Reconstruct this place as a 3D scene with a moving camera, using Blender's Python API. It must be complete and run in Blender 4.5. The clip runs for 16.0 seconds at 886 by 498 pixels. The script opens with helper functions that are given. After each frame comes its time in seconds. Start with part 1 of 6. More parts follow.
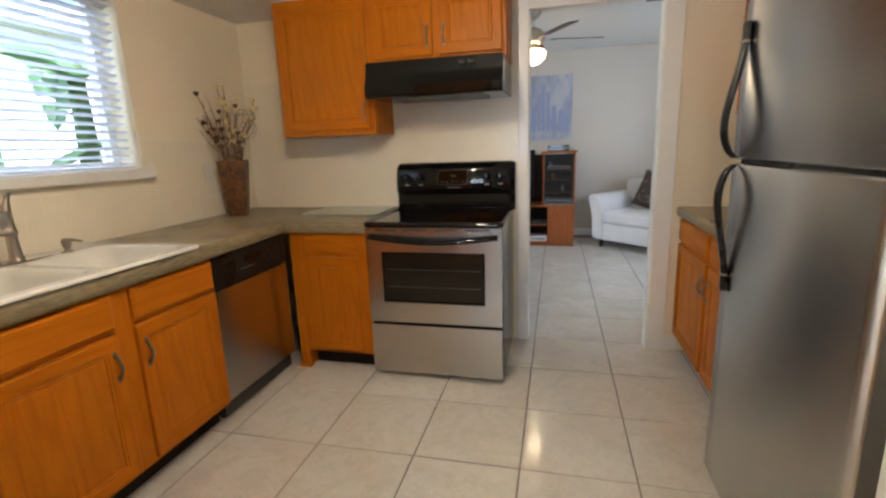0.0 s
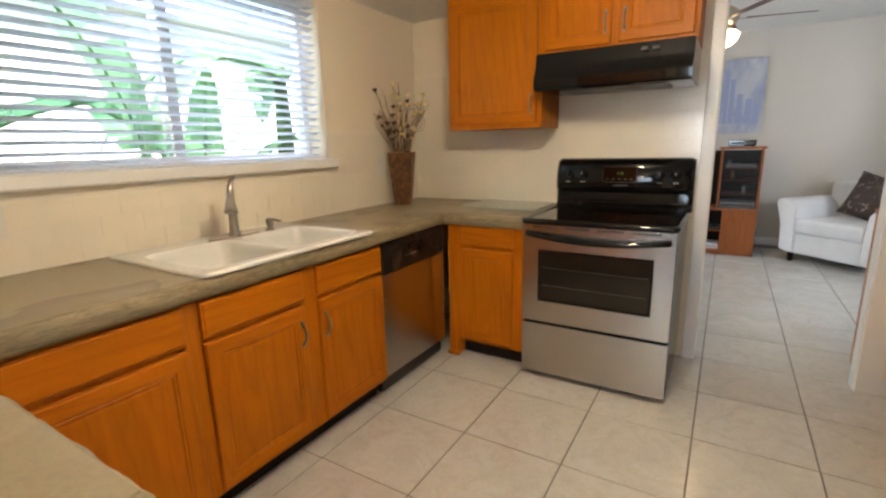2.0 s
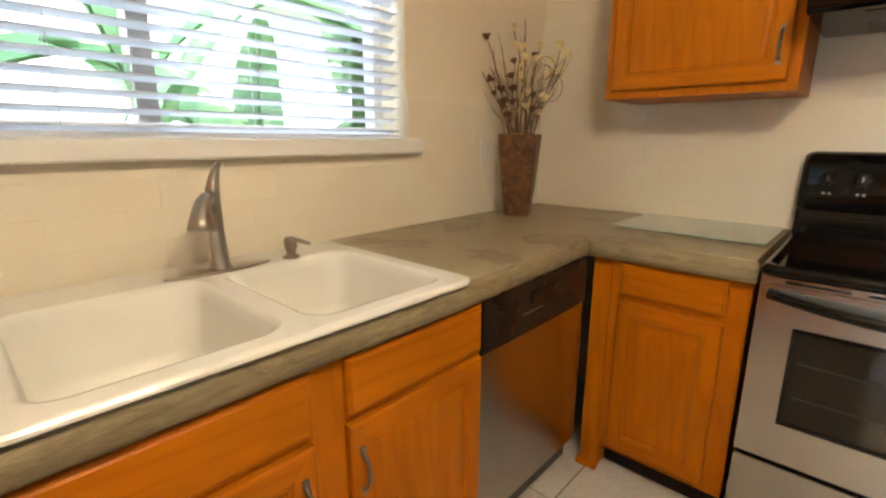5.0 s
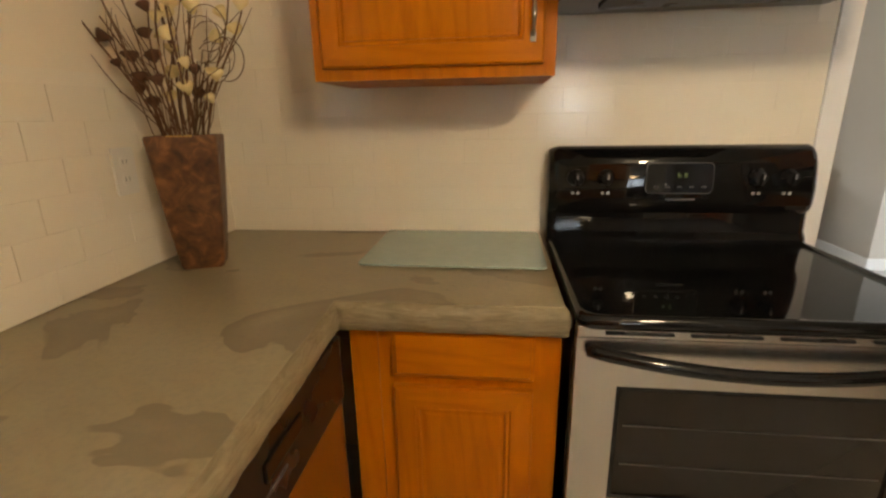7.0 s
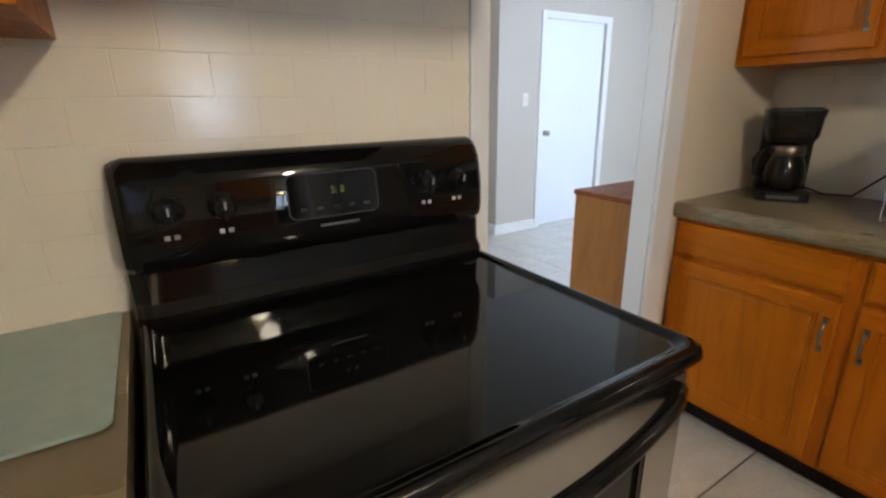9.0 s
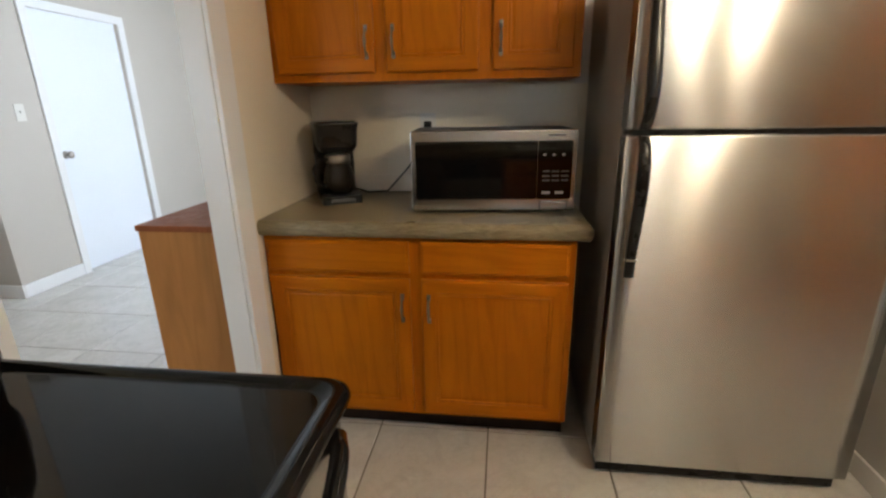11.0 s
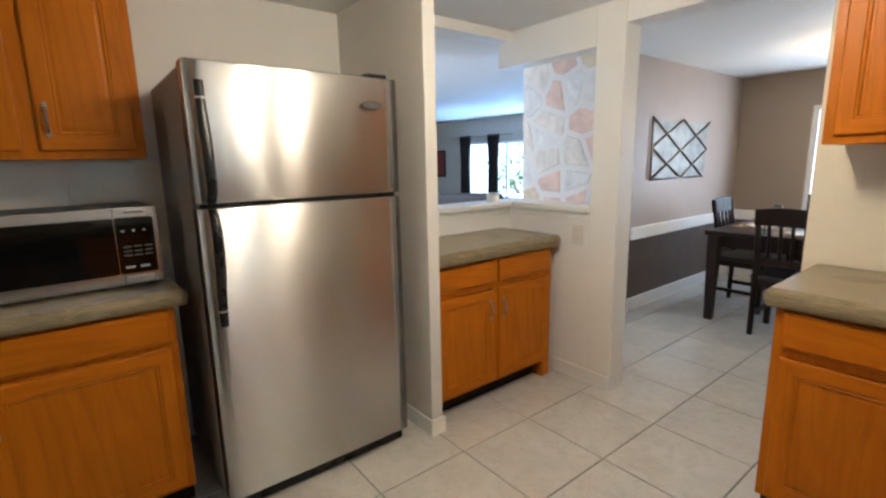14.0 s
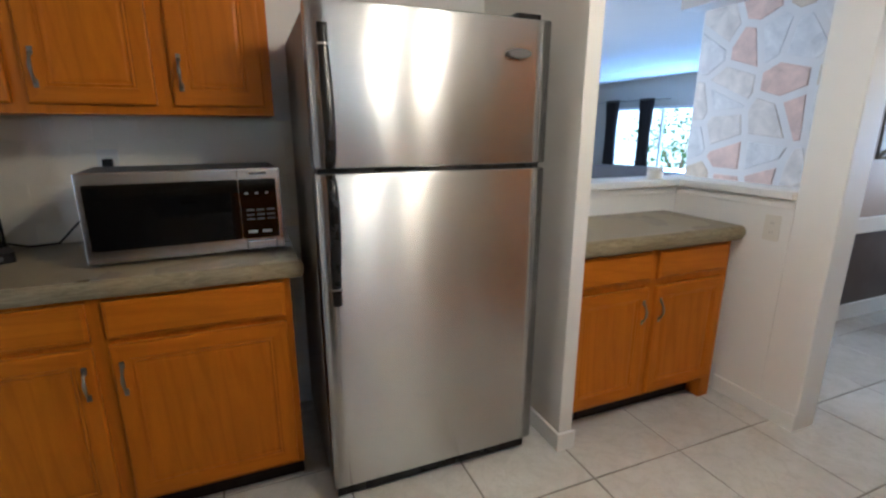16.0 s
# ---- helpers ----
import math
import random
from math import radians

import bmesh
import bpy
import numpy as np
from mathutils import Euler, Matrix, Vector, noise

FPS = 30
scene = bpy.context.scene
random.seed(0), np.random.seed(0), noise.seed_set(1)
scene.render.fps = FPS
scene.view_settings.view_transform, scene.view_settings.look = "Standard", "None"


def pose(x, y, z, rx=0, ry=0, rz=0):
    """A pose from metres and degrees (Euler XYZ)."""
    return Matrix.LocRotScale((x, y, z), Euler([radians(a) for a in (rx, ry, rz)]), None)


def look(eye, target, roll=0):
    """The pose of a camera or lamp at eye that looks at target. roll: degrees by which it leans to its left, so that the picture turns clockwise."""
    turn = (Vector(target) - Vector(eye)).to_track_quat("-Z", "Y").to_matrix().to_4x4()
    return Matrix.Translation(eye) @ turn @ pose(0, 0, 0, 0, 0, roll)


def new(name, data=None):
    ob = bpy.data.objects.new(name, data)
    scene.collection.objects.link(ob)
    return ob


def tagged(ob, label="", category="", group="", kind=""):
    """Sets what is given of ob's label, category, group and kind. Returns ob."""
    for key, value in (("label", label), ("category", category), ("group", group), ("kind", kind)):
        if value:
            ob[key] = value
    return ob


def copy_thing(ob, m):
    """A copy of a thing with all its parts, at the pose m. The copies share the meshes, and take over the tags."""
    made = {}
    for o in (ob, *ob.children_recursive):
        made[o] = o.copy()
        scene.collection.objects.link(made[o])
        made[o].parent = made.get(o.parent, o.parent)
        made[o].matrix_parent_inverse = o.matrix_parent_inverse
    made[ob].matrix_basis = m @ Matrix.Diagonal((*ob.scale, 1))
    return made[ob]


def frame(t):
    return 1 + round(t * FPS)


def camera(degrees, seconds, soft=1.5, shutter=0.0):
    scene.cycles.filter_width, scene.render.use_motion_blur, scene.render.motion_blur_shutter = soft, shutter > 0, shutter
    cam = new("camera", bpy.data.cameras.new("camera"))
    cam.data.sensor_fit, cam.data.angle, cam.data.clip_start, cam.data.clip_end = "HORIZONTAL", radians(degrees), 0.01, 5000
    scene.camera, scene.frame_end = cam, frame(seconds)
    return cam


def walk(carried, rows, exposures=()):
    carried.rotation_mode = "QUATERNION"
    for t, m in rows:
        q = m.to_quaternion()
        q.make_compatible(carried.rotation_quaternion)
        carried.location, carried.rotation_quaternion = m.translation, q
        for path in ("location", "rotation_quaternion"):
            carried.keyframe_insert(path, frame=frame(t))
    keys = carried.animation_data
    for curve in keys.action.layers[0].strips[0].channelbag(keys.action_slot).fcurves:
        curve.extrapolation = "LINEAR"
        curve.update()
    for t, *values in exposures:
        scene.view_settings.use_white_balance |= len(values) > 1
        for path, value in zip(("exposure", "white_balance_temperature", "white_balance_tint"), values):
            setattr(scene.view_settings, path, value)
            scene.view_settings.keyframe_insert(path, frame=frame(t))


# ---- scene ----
cam = camera(87.1, 16.0, soft=2.4)
PATH = [
    (0, (2.221, -3.015, 1.302), (1.753, -1.117, 0.878), -2.0),
    (0.5, (2.203, -3.019, 1.291), (1.573, -1.167, 0.872), -1.9),
    (1, (2.186, -3.017, 1.289), (1.419, -1.219, 0.868), -1.8),
    (1.5, (2.17, -3.028, 1.302), (1.276, -1.29, 0.875), -1.6),
    (2, (2.118, -3.011, 1.314), (1.105, -1.342, 0.877), -1.4),
    (2.5, (1.97, -2.909, 1.302), (0.861, -1.307, 0.85), -0.4),
    (3, (1.858, -2.802, 1.298), (0.613, -1.305, 0.841), 1.0),
    (3.2, (1.875, -2.756, 1.292), (0.543, -1.33, 0.856), 0.8),
    (5.3, (1.321, -2.07, 1.247), (0.011, -0.633, 0.778), -0.2),
    (5.5, (1.292, -2.014, 1.26), (0.033, -0.541, 0.765), -0.1),
    (6, (1.207, -1.843, 1.264), (0.152, -0.219, 0.765), -0.3),
    (6.5, (1.133, -1.685, 1.285), (0.41, 0.107, 0.77), -1.2),
    (7, (1.031, -1.555, 1.31), (0.799, 0.354, 0.758), -1.0),
    (7.5, (1.106, -1.369, 1.3), (1.136, 0.55, 0.737), -1.8),
    (8, (1.214, -1.227, 1.294), (1.446, 0.676, 0.725), -3.0),
    (8.5, (1.245, -1.119, 1.293), (1.826, 0.703, 0.709), -2.9),
    (9, (1.253, -1.008, 1.294), (2.265, 0.609, 0.691), -1.0),
    (9.5, (1.273, -0.945, 1.298), (2.642, 0.385, 0.701), 0.0),
    (10, (1.324, -0.933, 1.291), (2.942, 0.09, 0.712), -0.2),
    (10.2, (1.368, -0.924, 1.286), (3.062, -0.031, 0.711), -0.6),
    (12.3, (1.278, -0.876, 1.382), (3.000, -1.655, 0.841), 0.4),
    (12.5, (1.235, -0.878, 1.382), (2.920, -1.765, 0.87), 0.2),
    (13, (1.147, -0.899, 1.361), (2.761, -1.99, 0.909), -0.6),
    (13.5, (1.081, -0.922, 1.355), (2.64, -2.11, 0.959), -1.2),
    (14, (1.013, -0.921, 1.367), (2.561, -2.133, 0.997), -1.1),
    (14.5, (1.026, -0.917, 1.367), (2.576, -2.125, 0.996), -1.0),
    (15, (1.1, -0.914, 1.359), (2.68, -2.074, 0.963), -0.8),
    (15.5, (1.195, -0.952, 1.354), (2.86, -1.969, 0.913), -0.3),
    (16, (1.32, -1.067, 1.356), (3.113, -1.799, 0.856), 0.1),
]
walk(cam, [(t, look(eye, target, roll)) for t, eye, target, roll in PATH], exposures=[(0, 1.98, 5800, 10), (1.5, 2.12, 5950, 10), (3, 2.17, 6250, 10), (5.5, 2.22, 6450, 10), (6.5, 2.12, 6950, 10), (7.5, 2.0, 6350, 10), (8.5, 1.88, 5550, 10), (10, 1.90, 5900, 10), (12.5, 1.88, 6100, 10), (14, 1.89, 5600, 10), (15, 1.88, 5300, 10), (16, 1.76, 5050, 10)])

# ---- light and exposure ----
world = bpy.data.worlds.new("sky")
scene.world = world
world.use_nodes = True
wn = world.node_tree
sky = wn.nodes.new("ShaderNodeTexSky")
sky.sky_type, sky.sun_disc = "NISHITA", False
sky.sun_elevation, sky.sun_rotation = radians(52), radians(69)
wn.nodes["Background"].inputs[1].default_value = 0.13
wn.links.new(sky.outputs[0], wn.nodes["Background"].inputs[0])

sun = new("sun", bpy.data.lights.new("sun", "SUN"))
sun.data.energy, sun.data.angle, sun.data.color = 4.2, radians(0.6), (1, 0.95, 0.87)
sun.matrix_world = look((8, 3, 11), (0, 0, 0))


def area(name, eye, target, w, h, power, color):
    ob = new(name, bpy.data.lights.new(name, "AREA"))
    ob.data.shape, ob.data.size, ob.data.size_y = "RECTANGLE", w, h
    ob.data.energy, ob.data.color = power, color
    ob.matrix_world = look(eye, target)
    return ob


def bulb(name, place, power, color, radius=0.06):
    ob = new(name, bpy.data.lights.new(name, "POINT"))
    ob.data.energy, ob.data.color, ob.data.shadow_soft_size = power, color, radius
    ob.location = place
    return ob


WARM, DAY, CEILING = (1.0, 0.805, 0.545), (0.80, 0.90, 1.0), 2.18
area("daylight_dining_window", (1.9, -6.95, 1.35), (1.9, -5, 1.2), 1.1, 1.0, 10, DAY)
area("daylight_living_window", (8.7, -9.5, 0.15), (7.5, -6.0, 1.9), 2.8, 0.8, 90, (0.36, 0.60, 1.0))
# fill lamp at an added, unseen window, to brighten the chimney and living room
area("daylight_north_window", (6.4, -2.14, 1.45), (5.2, -5.0, 1.3), 1.7, 1.2, 20, (0.88, 0.92, 1.0))
area("daylight_over_sink", (-1.35, -1.67, 3.05), (1.4, -1.67, 0.9), 2.4, 1.4, 38, DAY)
# fill lamp for the family room, at a window added out of view
area("daylight_family_window", (-0.9, 2.2, 1.4), (3, 2.2, 1.0), 1.6, 1.2, 10, DAY)
# fill lamp behind an added, hidden window, to brighten the white door
area("daylight_entry_window", (5.1, 0.05, 1.5), (4.9, 2.5, 1.0), 1.3, 1.2, 15, (0.80, 0.89, 1.0))
for ly in (-1.78, -2.06):
    bulb("kitchen_lamp_bulb", (1.72, ly, 2.05), 6.2, WARM, 0.055)
bulb("fan_lamp_bulb", (1.98, 1.85, 2.06), 2.6, WARM)
bulb("chandelier_bulb", (1.85, -5.6, 1.82), 4.2, (1.0, 0.70, 0.38))

# ---- materials ----
def shader(name, color, rough=0.5, metal=0.0, **more):
    m = bpy.data.materials.new(name)
    m.use_nodes = True
    b = m.node_tree.nodes["Principled BSDF"]
    b.inputs["Base Color"].default_value = (*color, 1)
    b.inputs["Roughness"].default_value = rough
    b.inputs["Metallic"].default_value = metal
    for key, value in more.items():
        b.inputs[key.replace("_", " ")].default_value = value
    return m


class Nodes:
    """Short hand for wiring a material."""

    def __init__(self, m):
        self.t = m.node_tree
        self.b = self.t.nodes["Principled BSDF"]
        self.co = self.t.nodes.new("ShaderNodeTexCoord")

    def add(self, kind, **ins):
        n = self.t.nodes.new(kind)
        for k, v in ins.items():
            self.put(n.inputs[k.replace("_", " ")], v)
        return n

    def put(self, socket, v):
        if isinstance(v, bpy.types.NodeSocket):
            self.t.links.new(v, socket)
        else:
            socket.default_value = v

    def coords(self, scale=(1, 1, 1), spread=0.0):
        m = self.add("ShaderNodeMapping")
        self.put(m.inputs["Vector"], self.co.outputs["Object"])
        m.inputs["Scale"].default_value = scale
        if spread:
            r = self.add("ShaderNodeObjectInfo")
            k = self.add("ShaderNodeVectorMath")
            k.operation = "SCALE"
            self.put(k.inputs[0], (spread, spread * 1.7, spread * 0.6))
            self.put(k.inputs["Scale"], r.outputs["Random"])
            self.put(m.inputs["Location"], k.outputs[0])
        return m.outputs[0]

    def noise(self, vec, scale, detail=4.0, rough=0.55, distort=0.0):
        n = self.add("ShaderNodeTexNoise", Vector=vec, Scale=scale, Detail=detail, Roughness=rough, Distortion=distort)
        return n.outputs["Fac"]

    def ramp(self, fac, *stops):
        n = self.add("ShaderNodeValToRGB", Fac=fac)
        e = n.color_ramp.elements
        while len(e) < len(stops):
            e.new(0.5)
        for el, (p, c) in zip(e, stops):
            el.position, el.color = p, (*c, 1) if len(c) == 3 else c
        return n.outputs[0]

    def grey(self, fac, lo, hi, p0=0.3, p1=0.7):
        return self.ramp(fac, (p0, (lo,) * 3), (p1, (hi,) * 3))

    def mix(self, fac, a, b, mode="MIX"):
        n = self.t.nodes.new("ShaderNodeMix")
        n.data_type, n.blend_type = "RGBA", mode
        for key, v in ((0, fac), (6, a), (7, b)):
            if isinstance(v, tuple) and len(v) == 3:
                v = (*v, 1)
            self.put(n.inputs[key], v)
        return n.outputs[2]

    def bump(self, height, strength=0.2, depth=0.002):
        n = self.add("ShaderNodeBump", Height=height, Strength=strength, Distance=depth)
        self.put(self.b.inputs["Normal"], n.outputs[0])

    def out(self, **ins):
        for k, v in ins.items():
            self.put(self.b.inputs[k.replace("_", " ")], v)


def oak(name, scale, dark=(0.23, 0.055, 0.0008), light=(0.48, 0.142, 0.0010)):
    m = shader(name, light, 0.38)
    n = Nodes(m)
    v = n.coords(scale, 9.0)
    broad = n.noise(v, 2.2, 3, 0.5, 1.6)
    rings = n.add("ShaderNodeTexWave", Vector=v, Scale=1.3, Distortion=11.0, Detail=3.0, Detail_Scale=0.7)
    rings.bands_direction = "DIAGONAL"
    pores = n.noise(v, 34.0, 4, 0.7)
    c = n.mix(n.grey(broad, 0.0, 1.0, 0.3, 0.7), light, tuple(a * 0.82 for a in light))
    c = n.mix(n.grey(rings.outputs["Fac"], 0.0, 0.20, 0.74, 1.0), c, dark)
    c = n.mix(n.grey(pores, 0.0, 0.26, 0.54, 0.76), c, dark)
    n.out(Base_Color=c, Roughness=n.grey(broad, 0.32, 0.46))
    n.out(Specular_IOR_Level=0.13)
    n.bump(pores, 0.12, 0.0006)
    return m


OAK_V = oak("honey_oak_upright_grain", (9, 9, 0.9))
OAK_H = oak("honey_oak_level_grain", (0.9, 9, 9))
CHERRY = oak("cherry_veneer", (8, 8, 0.8), (0.16, 0.045, 0.014), (0.30, 0.095, 0.03))
# espresso furniture wood; also paints the shade inside the media cabinet
DARKWOOD = oak("espresso_wood_and_recess_shade", (7, 7, 0.9), (0.008, 0.005, 0.004), (0.022, 0.013, 0.010))
FANWOOD = oak("walnut_fan_blade", (1, 8, 8), (0.02, 0.006, 0.004), (0.05, 0.014, 0.008))


def paint(name, color, rough=0.55, bump=0.12):
    m = shader(name, color, rough)
    n = Nodes(m)
    g = n.co.outputs["Object"]
    big = n.noise(g, 1.3, 4)
    fine = n.noise(g, 160.0, 2)
    c = n.mix(n.grey(big, 0.0, 0.10), color, tuple(a * 0.80 for a in color))
    n.out(Base_Color=c, Roughness=n.grey(n.noise(g, 5.0, 3), rough - 0.07, rough + 0.07))
    n.bump(fine, bump, 0.0012)
    return m


CREAM = paint("cream_wall_paint", (0.79, 0.705, 0.55))
OFFWHITE = paint("off_white_wall_paint", (0.70, 0.68, 0.64))
WHITE = paint("white_trim_paint", (0.80, 0.79, 0.76), 0.35, 0.05)
CEIL = paint("ceiling_paint", (0.74, 0.73, 0.70), 0.7, 0.5)
BEIGE = paint("greige_wall_paint", (0.52, 0.47, 0.40))
TAUPE = paint("taupe_wall_paint", (0.33, 0.265, 0.205))
MAUVE = paint("mauve_beige_wall_paint", (0.40, 0.33, 0.28))
DADO = paint("dark_brown_dado_paint", (0.10, 0.078, 0.066))
DOORPAINT = paint("white_door_paint", (0.80, 0.82, 0.84), 0.4, 0.05)

SUBWAY = shader("glazed_subway_tile", (0.76, 0.74, 0.70), 0.16)
n = Nodes(SUBWAY)
r = n.add("ShaderNodeObjectInfo")
c = n.mix(r.outputs["Random"], (0.80, 0.735, 0.595), (0.79, 0.725, 0.585))
w = n.noise(n.coords((1, 1, 1), 5.0), 9.0, 2)
n.out(Base_Color=c, Roughness=n.grey(w, 0.13, 0.22), Specular_IOR_Level=0.45)
n.bump(w, 0.08, 0.003)
GROUT_W = shader("white_wall_grout", (0.78, 0.715, 0.575), 0.6)

TILE = shader("marbled_ceramic_floor_tile", (0.52, 0.50, 0.45), 0.2)
n = Nodes(TILE)
v = n.coords((1, 1, 1), 13.0)
cloud = n.noise(v, 3.2, 6, 0.6, 1.2)
vein = n.noise(v, 6.0, 7, 0.65, 2.8)
grain = n.noise(v, 70.0, 3)
c = n.ramp(cloud, (0.28, (0.535, 0.51, 0.455)), (0.52, (0.595, 0.575, 0.525)), (0.78, (0.65, 0.635, 0.59)))
c = n.mix(n.grey(vein, 0.30, 0.0, 0.40, 0.50), c, (0.44, 0.42, 0.37))
vein2 = n.noise(v, 2.3, 6, 0.6, 3.5)
c = n.mix(n.ramp(vein2, (0.47, (0, 0, 0)), (0.50, (0.28,) * 3), (0.53, (0, 0, 0))), c, (0.44, 0.42, 0.38))
c = n.mix(n.grey(grain, 0.0, 0.18), c, (0.42, 0.40, 0.36))
n.out(Base_Color=c, Roughness=n.grey(cloud, 0.11, 0.22))
n.bump(n.noise(v, 11.0, 3), 0.06, 0.002)
GROUT = shader("brown_floor_grout", (0.14, 0.115, 0.09), 0.85)
n = Nodes(GROUT)
n.out(Base_Color=n.mix(n.noise(n.co.outputs["Object"], 8.0, 4), (0.10, 0.08, 0.062), (0.22, 0.185, 0.15)))

CONCRETE = shader("stained_concrete_worktop", (0.24, 0.215, 0.165), 0.35)
n = Nodes(CONCRETE)
g = n.co.outputs["Object"]
cloud = n.noise(g, 2.6, 6, 0.6, 0.8)
spill = n.noise(g, 2.1, 4, 0.5, 1.4)
grit = n.noise(g, 85.0, 4, 0.65)
c = n.ramp(cloud, (0.28, (0.215, 0.168, 0.090)), (0.5, (0.285, 0.230, 0.130)), (0.74, (0.35, 0.292, 0.180)))
c = n.mix(n.ramp(spill, (0.565, (0, 0, 0)), (0.575, (0.60,) * 3), (0.66, (0.40,) * 3), (0.74, (0.1,) * 3)), c, (0.115, 0.085, 0.045))
c = n.mix(n.grey(grit, 0.0, 0.28, 0.45, 0.75), c, (0.13, 0.12, 0.10))
n.out(Base_Color=c, Roughness=n.grey(cloud, 0.26, 0.48))
n.out(Coat_Weight=0.15, Coat_Roughness=0.2)
n.bump(n.mix(0.5, grit, n.noise(g, 14.0, 5)), 0.22, 0.002)

EDGE = shader("chiselled_concrete_edge", (0.24, 0.21, 0.155), 0.6)
n = Nodes(EDGE)
g = n.co.outputs["Object"]
lay = n.noise(n.coords((5, 5, 26)), 3.0, 6, 0.65, 1.0)
c = n.ramp(lay, (0.3, (0.165, 0.130, 0.068)), (0.52, (0.245, 0.198, 0.112)), (0.72, (0.31, 0.262, 0.16)))
n.out(Base_Color=c)
n.bump(lay, 0.7, 0.006)


def steel(name, color, along, rough=0.30, aniso=0.0):
    m = shader(name, color, rough, 1.0)
    n = Nodes(m)
    s = n.noise(n.coords(along, 3.0), 5.0, 4, 0.65)
    n.out(Base_Color=n.mix(n.grey(s, 0.0, 0.10), color, tuple(a * 0.93 for a in color)))
    if not aniso:
        n.out(Roughness=n.grey(s, rough - 0.012, rough + 0.018))
    else:
        t = n.add("ShaderNodeTangent")
        t.direction_type, t.axis = "RADIAL", "Z"
        n.out(Anisotropic=aniso, Anisotropic_Rotation=0.25, Tangent=t.outputs[0])
    return m


STEEL_H = steel("brushed_steel_level", (0.50, 0.485, 0.455), (0.6, 30, 30), 0.25)
STEEL_V = steel("brushed_steel_doors", (0.54, 0.535, 0.52), (0.5, 40, 90), 0.27, 1.0)
NICKEL = steel("satin_nickel", (0.44, 0.405, 0.35), (20, 20, 20), 0.29)
PEWTER = steel("aged_pewter", (0.28, 0.25, 0.21), (30, 30, 30), 0.32)


def gloss(name, color, rough, spot=0.0):
    m = shader(name, color, rough)
    n = Nodes(m)
    s = n.noise(n.co.outputs["Object"], 6.0, 5, 0.6)
    n.out(Roughness=n.grey(s, max(rough - 0.03, 0.02), rough + 0.03))
    if max(color) < 0.02:
        n.out(Specular_IOR_Level=0.32)
    return m


BLACK = gloss("black_enamel", (0.006, 0.006, 0.006), 0.05)
BLACKGLASS = gloss("black_ceramic_glass", (0.004, 0.004, 0.004), 0.05)
BLACKPLASTIC = gloss("black_plastic", (0.010, 0.010, 0.010), 0.28)
CHARCOAL = gloss("charcoal_side_panel", (0.035, 0.033, 0.031), 0.42)
FRIDGESIDE = paint("grey_textured_side_panel", (0.30, 0.28, 0.25), 0.5, 0.5)
OVENGLASS = gloss("smoked_oven_glass", (0.016, 0.013, 0.010), 0.05)
PORCELAIN = gloss("white_enamel_sink", (0.74, 0.73, 0.68), 0.14)
PLASTIC = gloss("ivory_plastic", (0.70, 0.67, 0.60), 0.35)
VINYL = gloss("white_vinyl", (0.78, 0.79, 0.80), 0.35)
MARK = shader("grey_marking", (0.42, 0.42, 0.42), 0.5)
DIM = shader("dim_marking", (0.10, 0.10, 0.10), 0.4)
RED = shader("dark_red_paper", (0.20, 0.03, 0.025), 0.6)
BRASS = shader("brass", (0.55, 0.36, 0.12), 0.3, 1.0)

LED = shader("green_clock_digits", (0.02, 0.05, 0.01), 0.4)
n = Nodes(LED)
n.out(Emission_Color=(0.42, 0.50, 0.03, 1), Emission_Strength=0.035)
SHADE = shader("lit_frosted_glass", (0.9, 0.85, 0.7), 0.4)
n = Nodes(SHADE)
n.out(Emission_Color=(1.0, 0.66, 0.30, 1), Emission_Strength=4.5)

GLASS = shader("window_glass", (1, 1, 1), 0.0, 0.0, Transmission_Weight=1.0, IOR=1.45)
BOARDGLASS = shader("frosted_green_glass", (0.30, 0.40, 0.35), 0.16)
n = Nodes(BOARDGLASS)
n.out(Coat_Weight=0.6, Coat_Roughness=0.05, Base_Color=n.mix(n.noise(n.co.outputs["Object"], 30.0, 3), (0.27, 0.36, 0.31), (0.33, 0.43, 0.38)))
CLEAR = shader("clear_glass", (0.9, 0.95, 0.95), 0.03, 0.0, Transmission_Weight=0.9, IOR=1.45)
# grey tint paints the dim cabinet interior into the glass
DARKENED_GLASS = shader("darkened_glass", (0.30, 0.30, 0.30), 0.05, 0.0, Transmission_Weight=0.95, IOR=1.2)
MIRRORISH = shader("antiqued_mirror_glass", (0.34, 0.36, 0.35), 0.5, 0.0)
n = Nodes(MIRRORISH)
n.out(Base_Color=n.ramp(n.noise(n.co.outputs["Object"], 7.0, 5), (0.35, (0.20, 0.22, 0.21)), (0.6, (0.36, 0.38, 0.36))))

BLIND = shader("white_blind_slat", (0.77, 0.81, 0.86), 0.4, 0.0)
n = Nodes(BLIND)
n.out(Base_Color=n.mix(n.noise(n.coords((1, 1, 1), 3), 12.0, 3), (0.80, 0.82, 0.86), (0.86, 0.87, 0.89)))
thin = n.add("ShaderNodeBsdfTranslucent")
thin.inputs["Color"].default_value = (0.84, 0.86, 0.90, 1)
both = n.add("ShaderNodeMixShader")
both.inputs[0].default_value = 0.5
n.t.links.new(n.b.outputs[0], both.inputs[1])
n.t.links.new(thin.outputs[0], both.inputs[2])
n.t.links.new(both.outputs[0], n.t.nodes["Material Output"].inputs["Surface"])


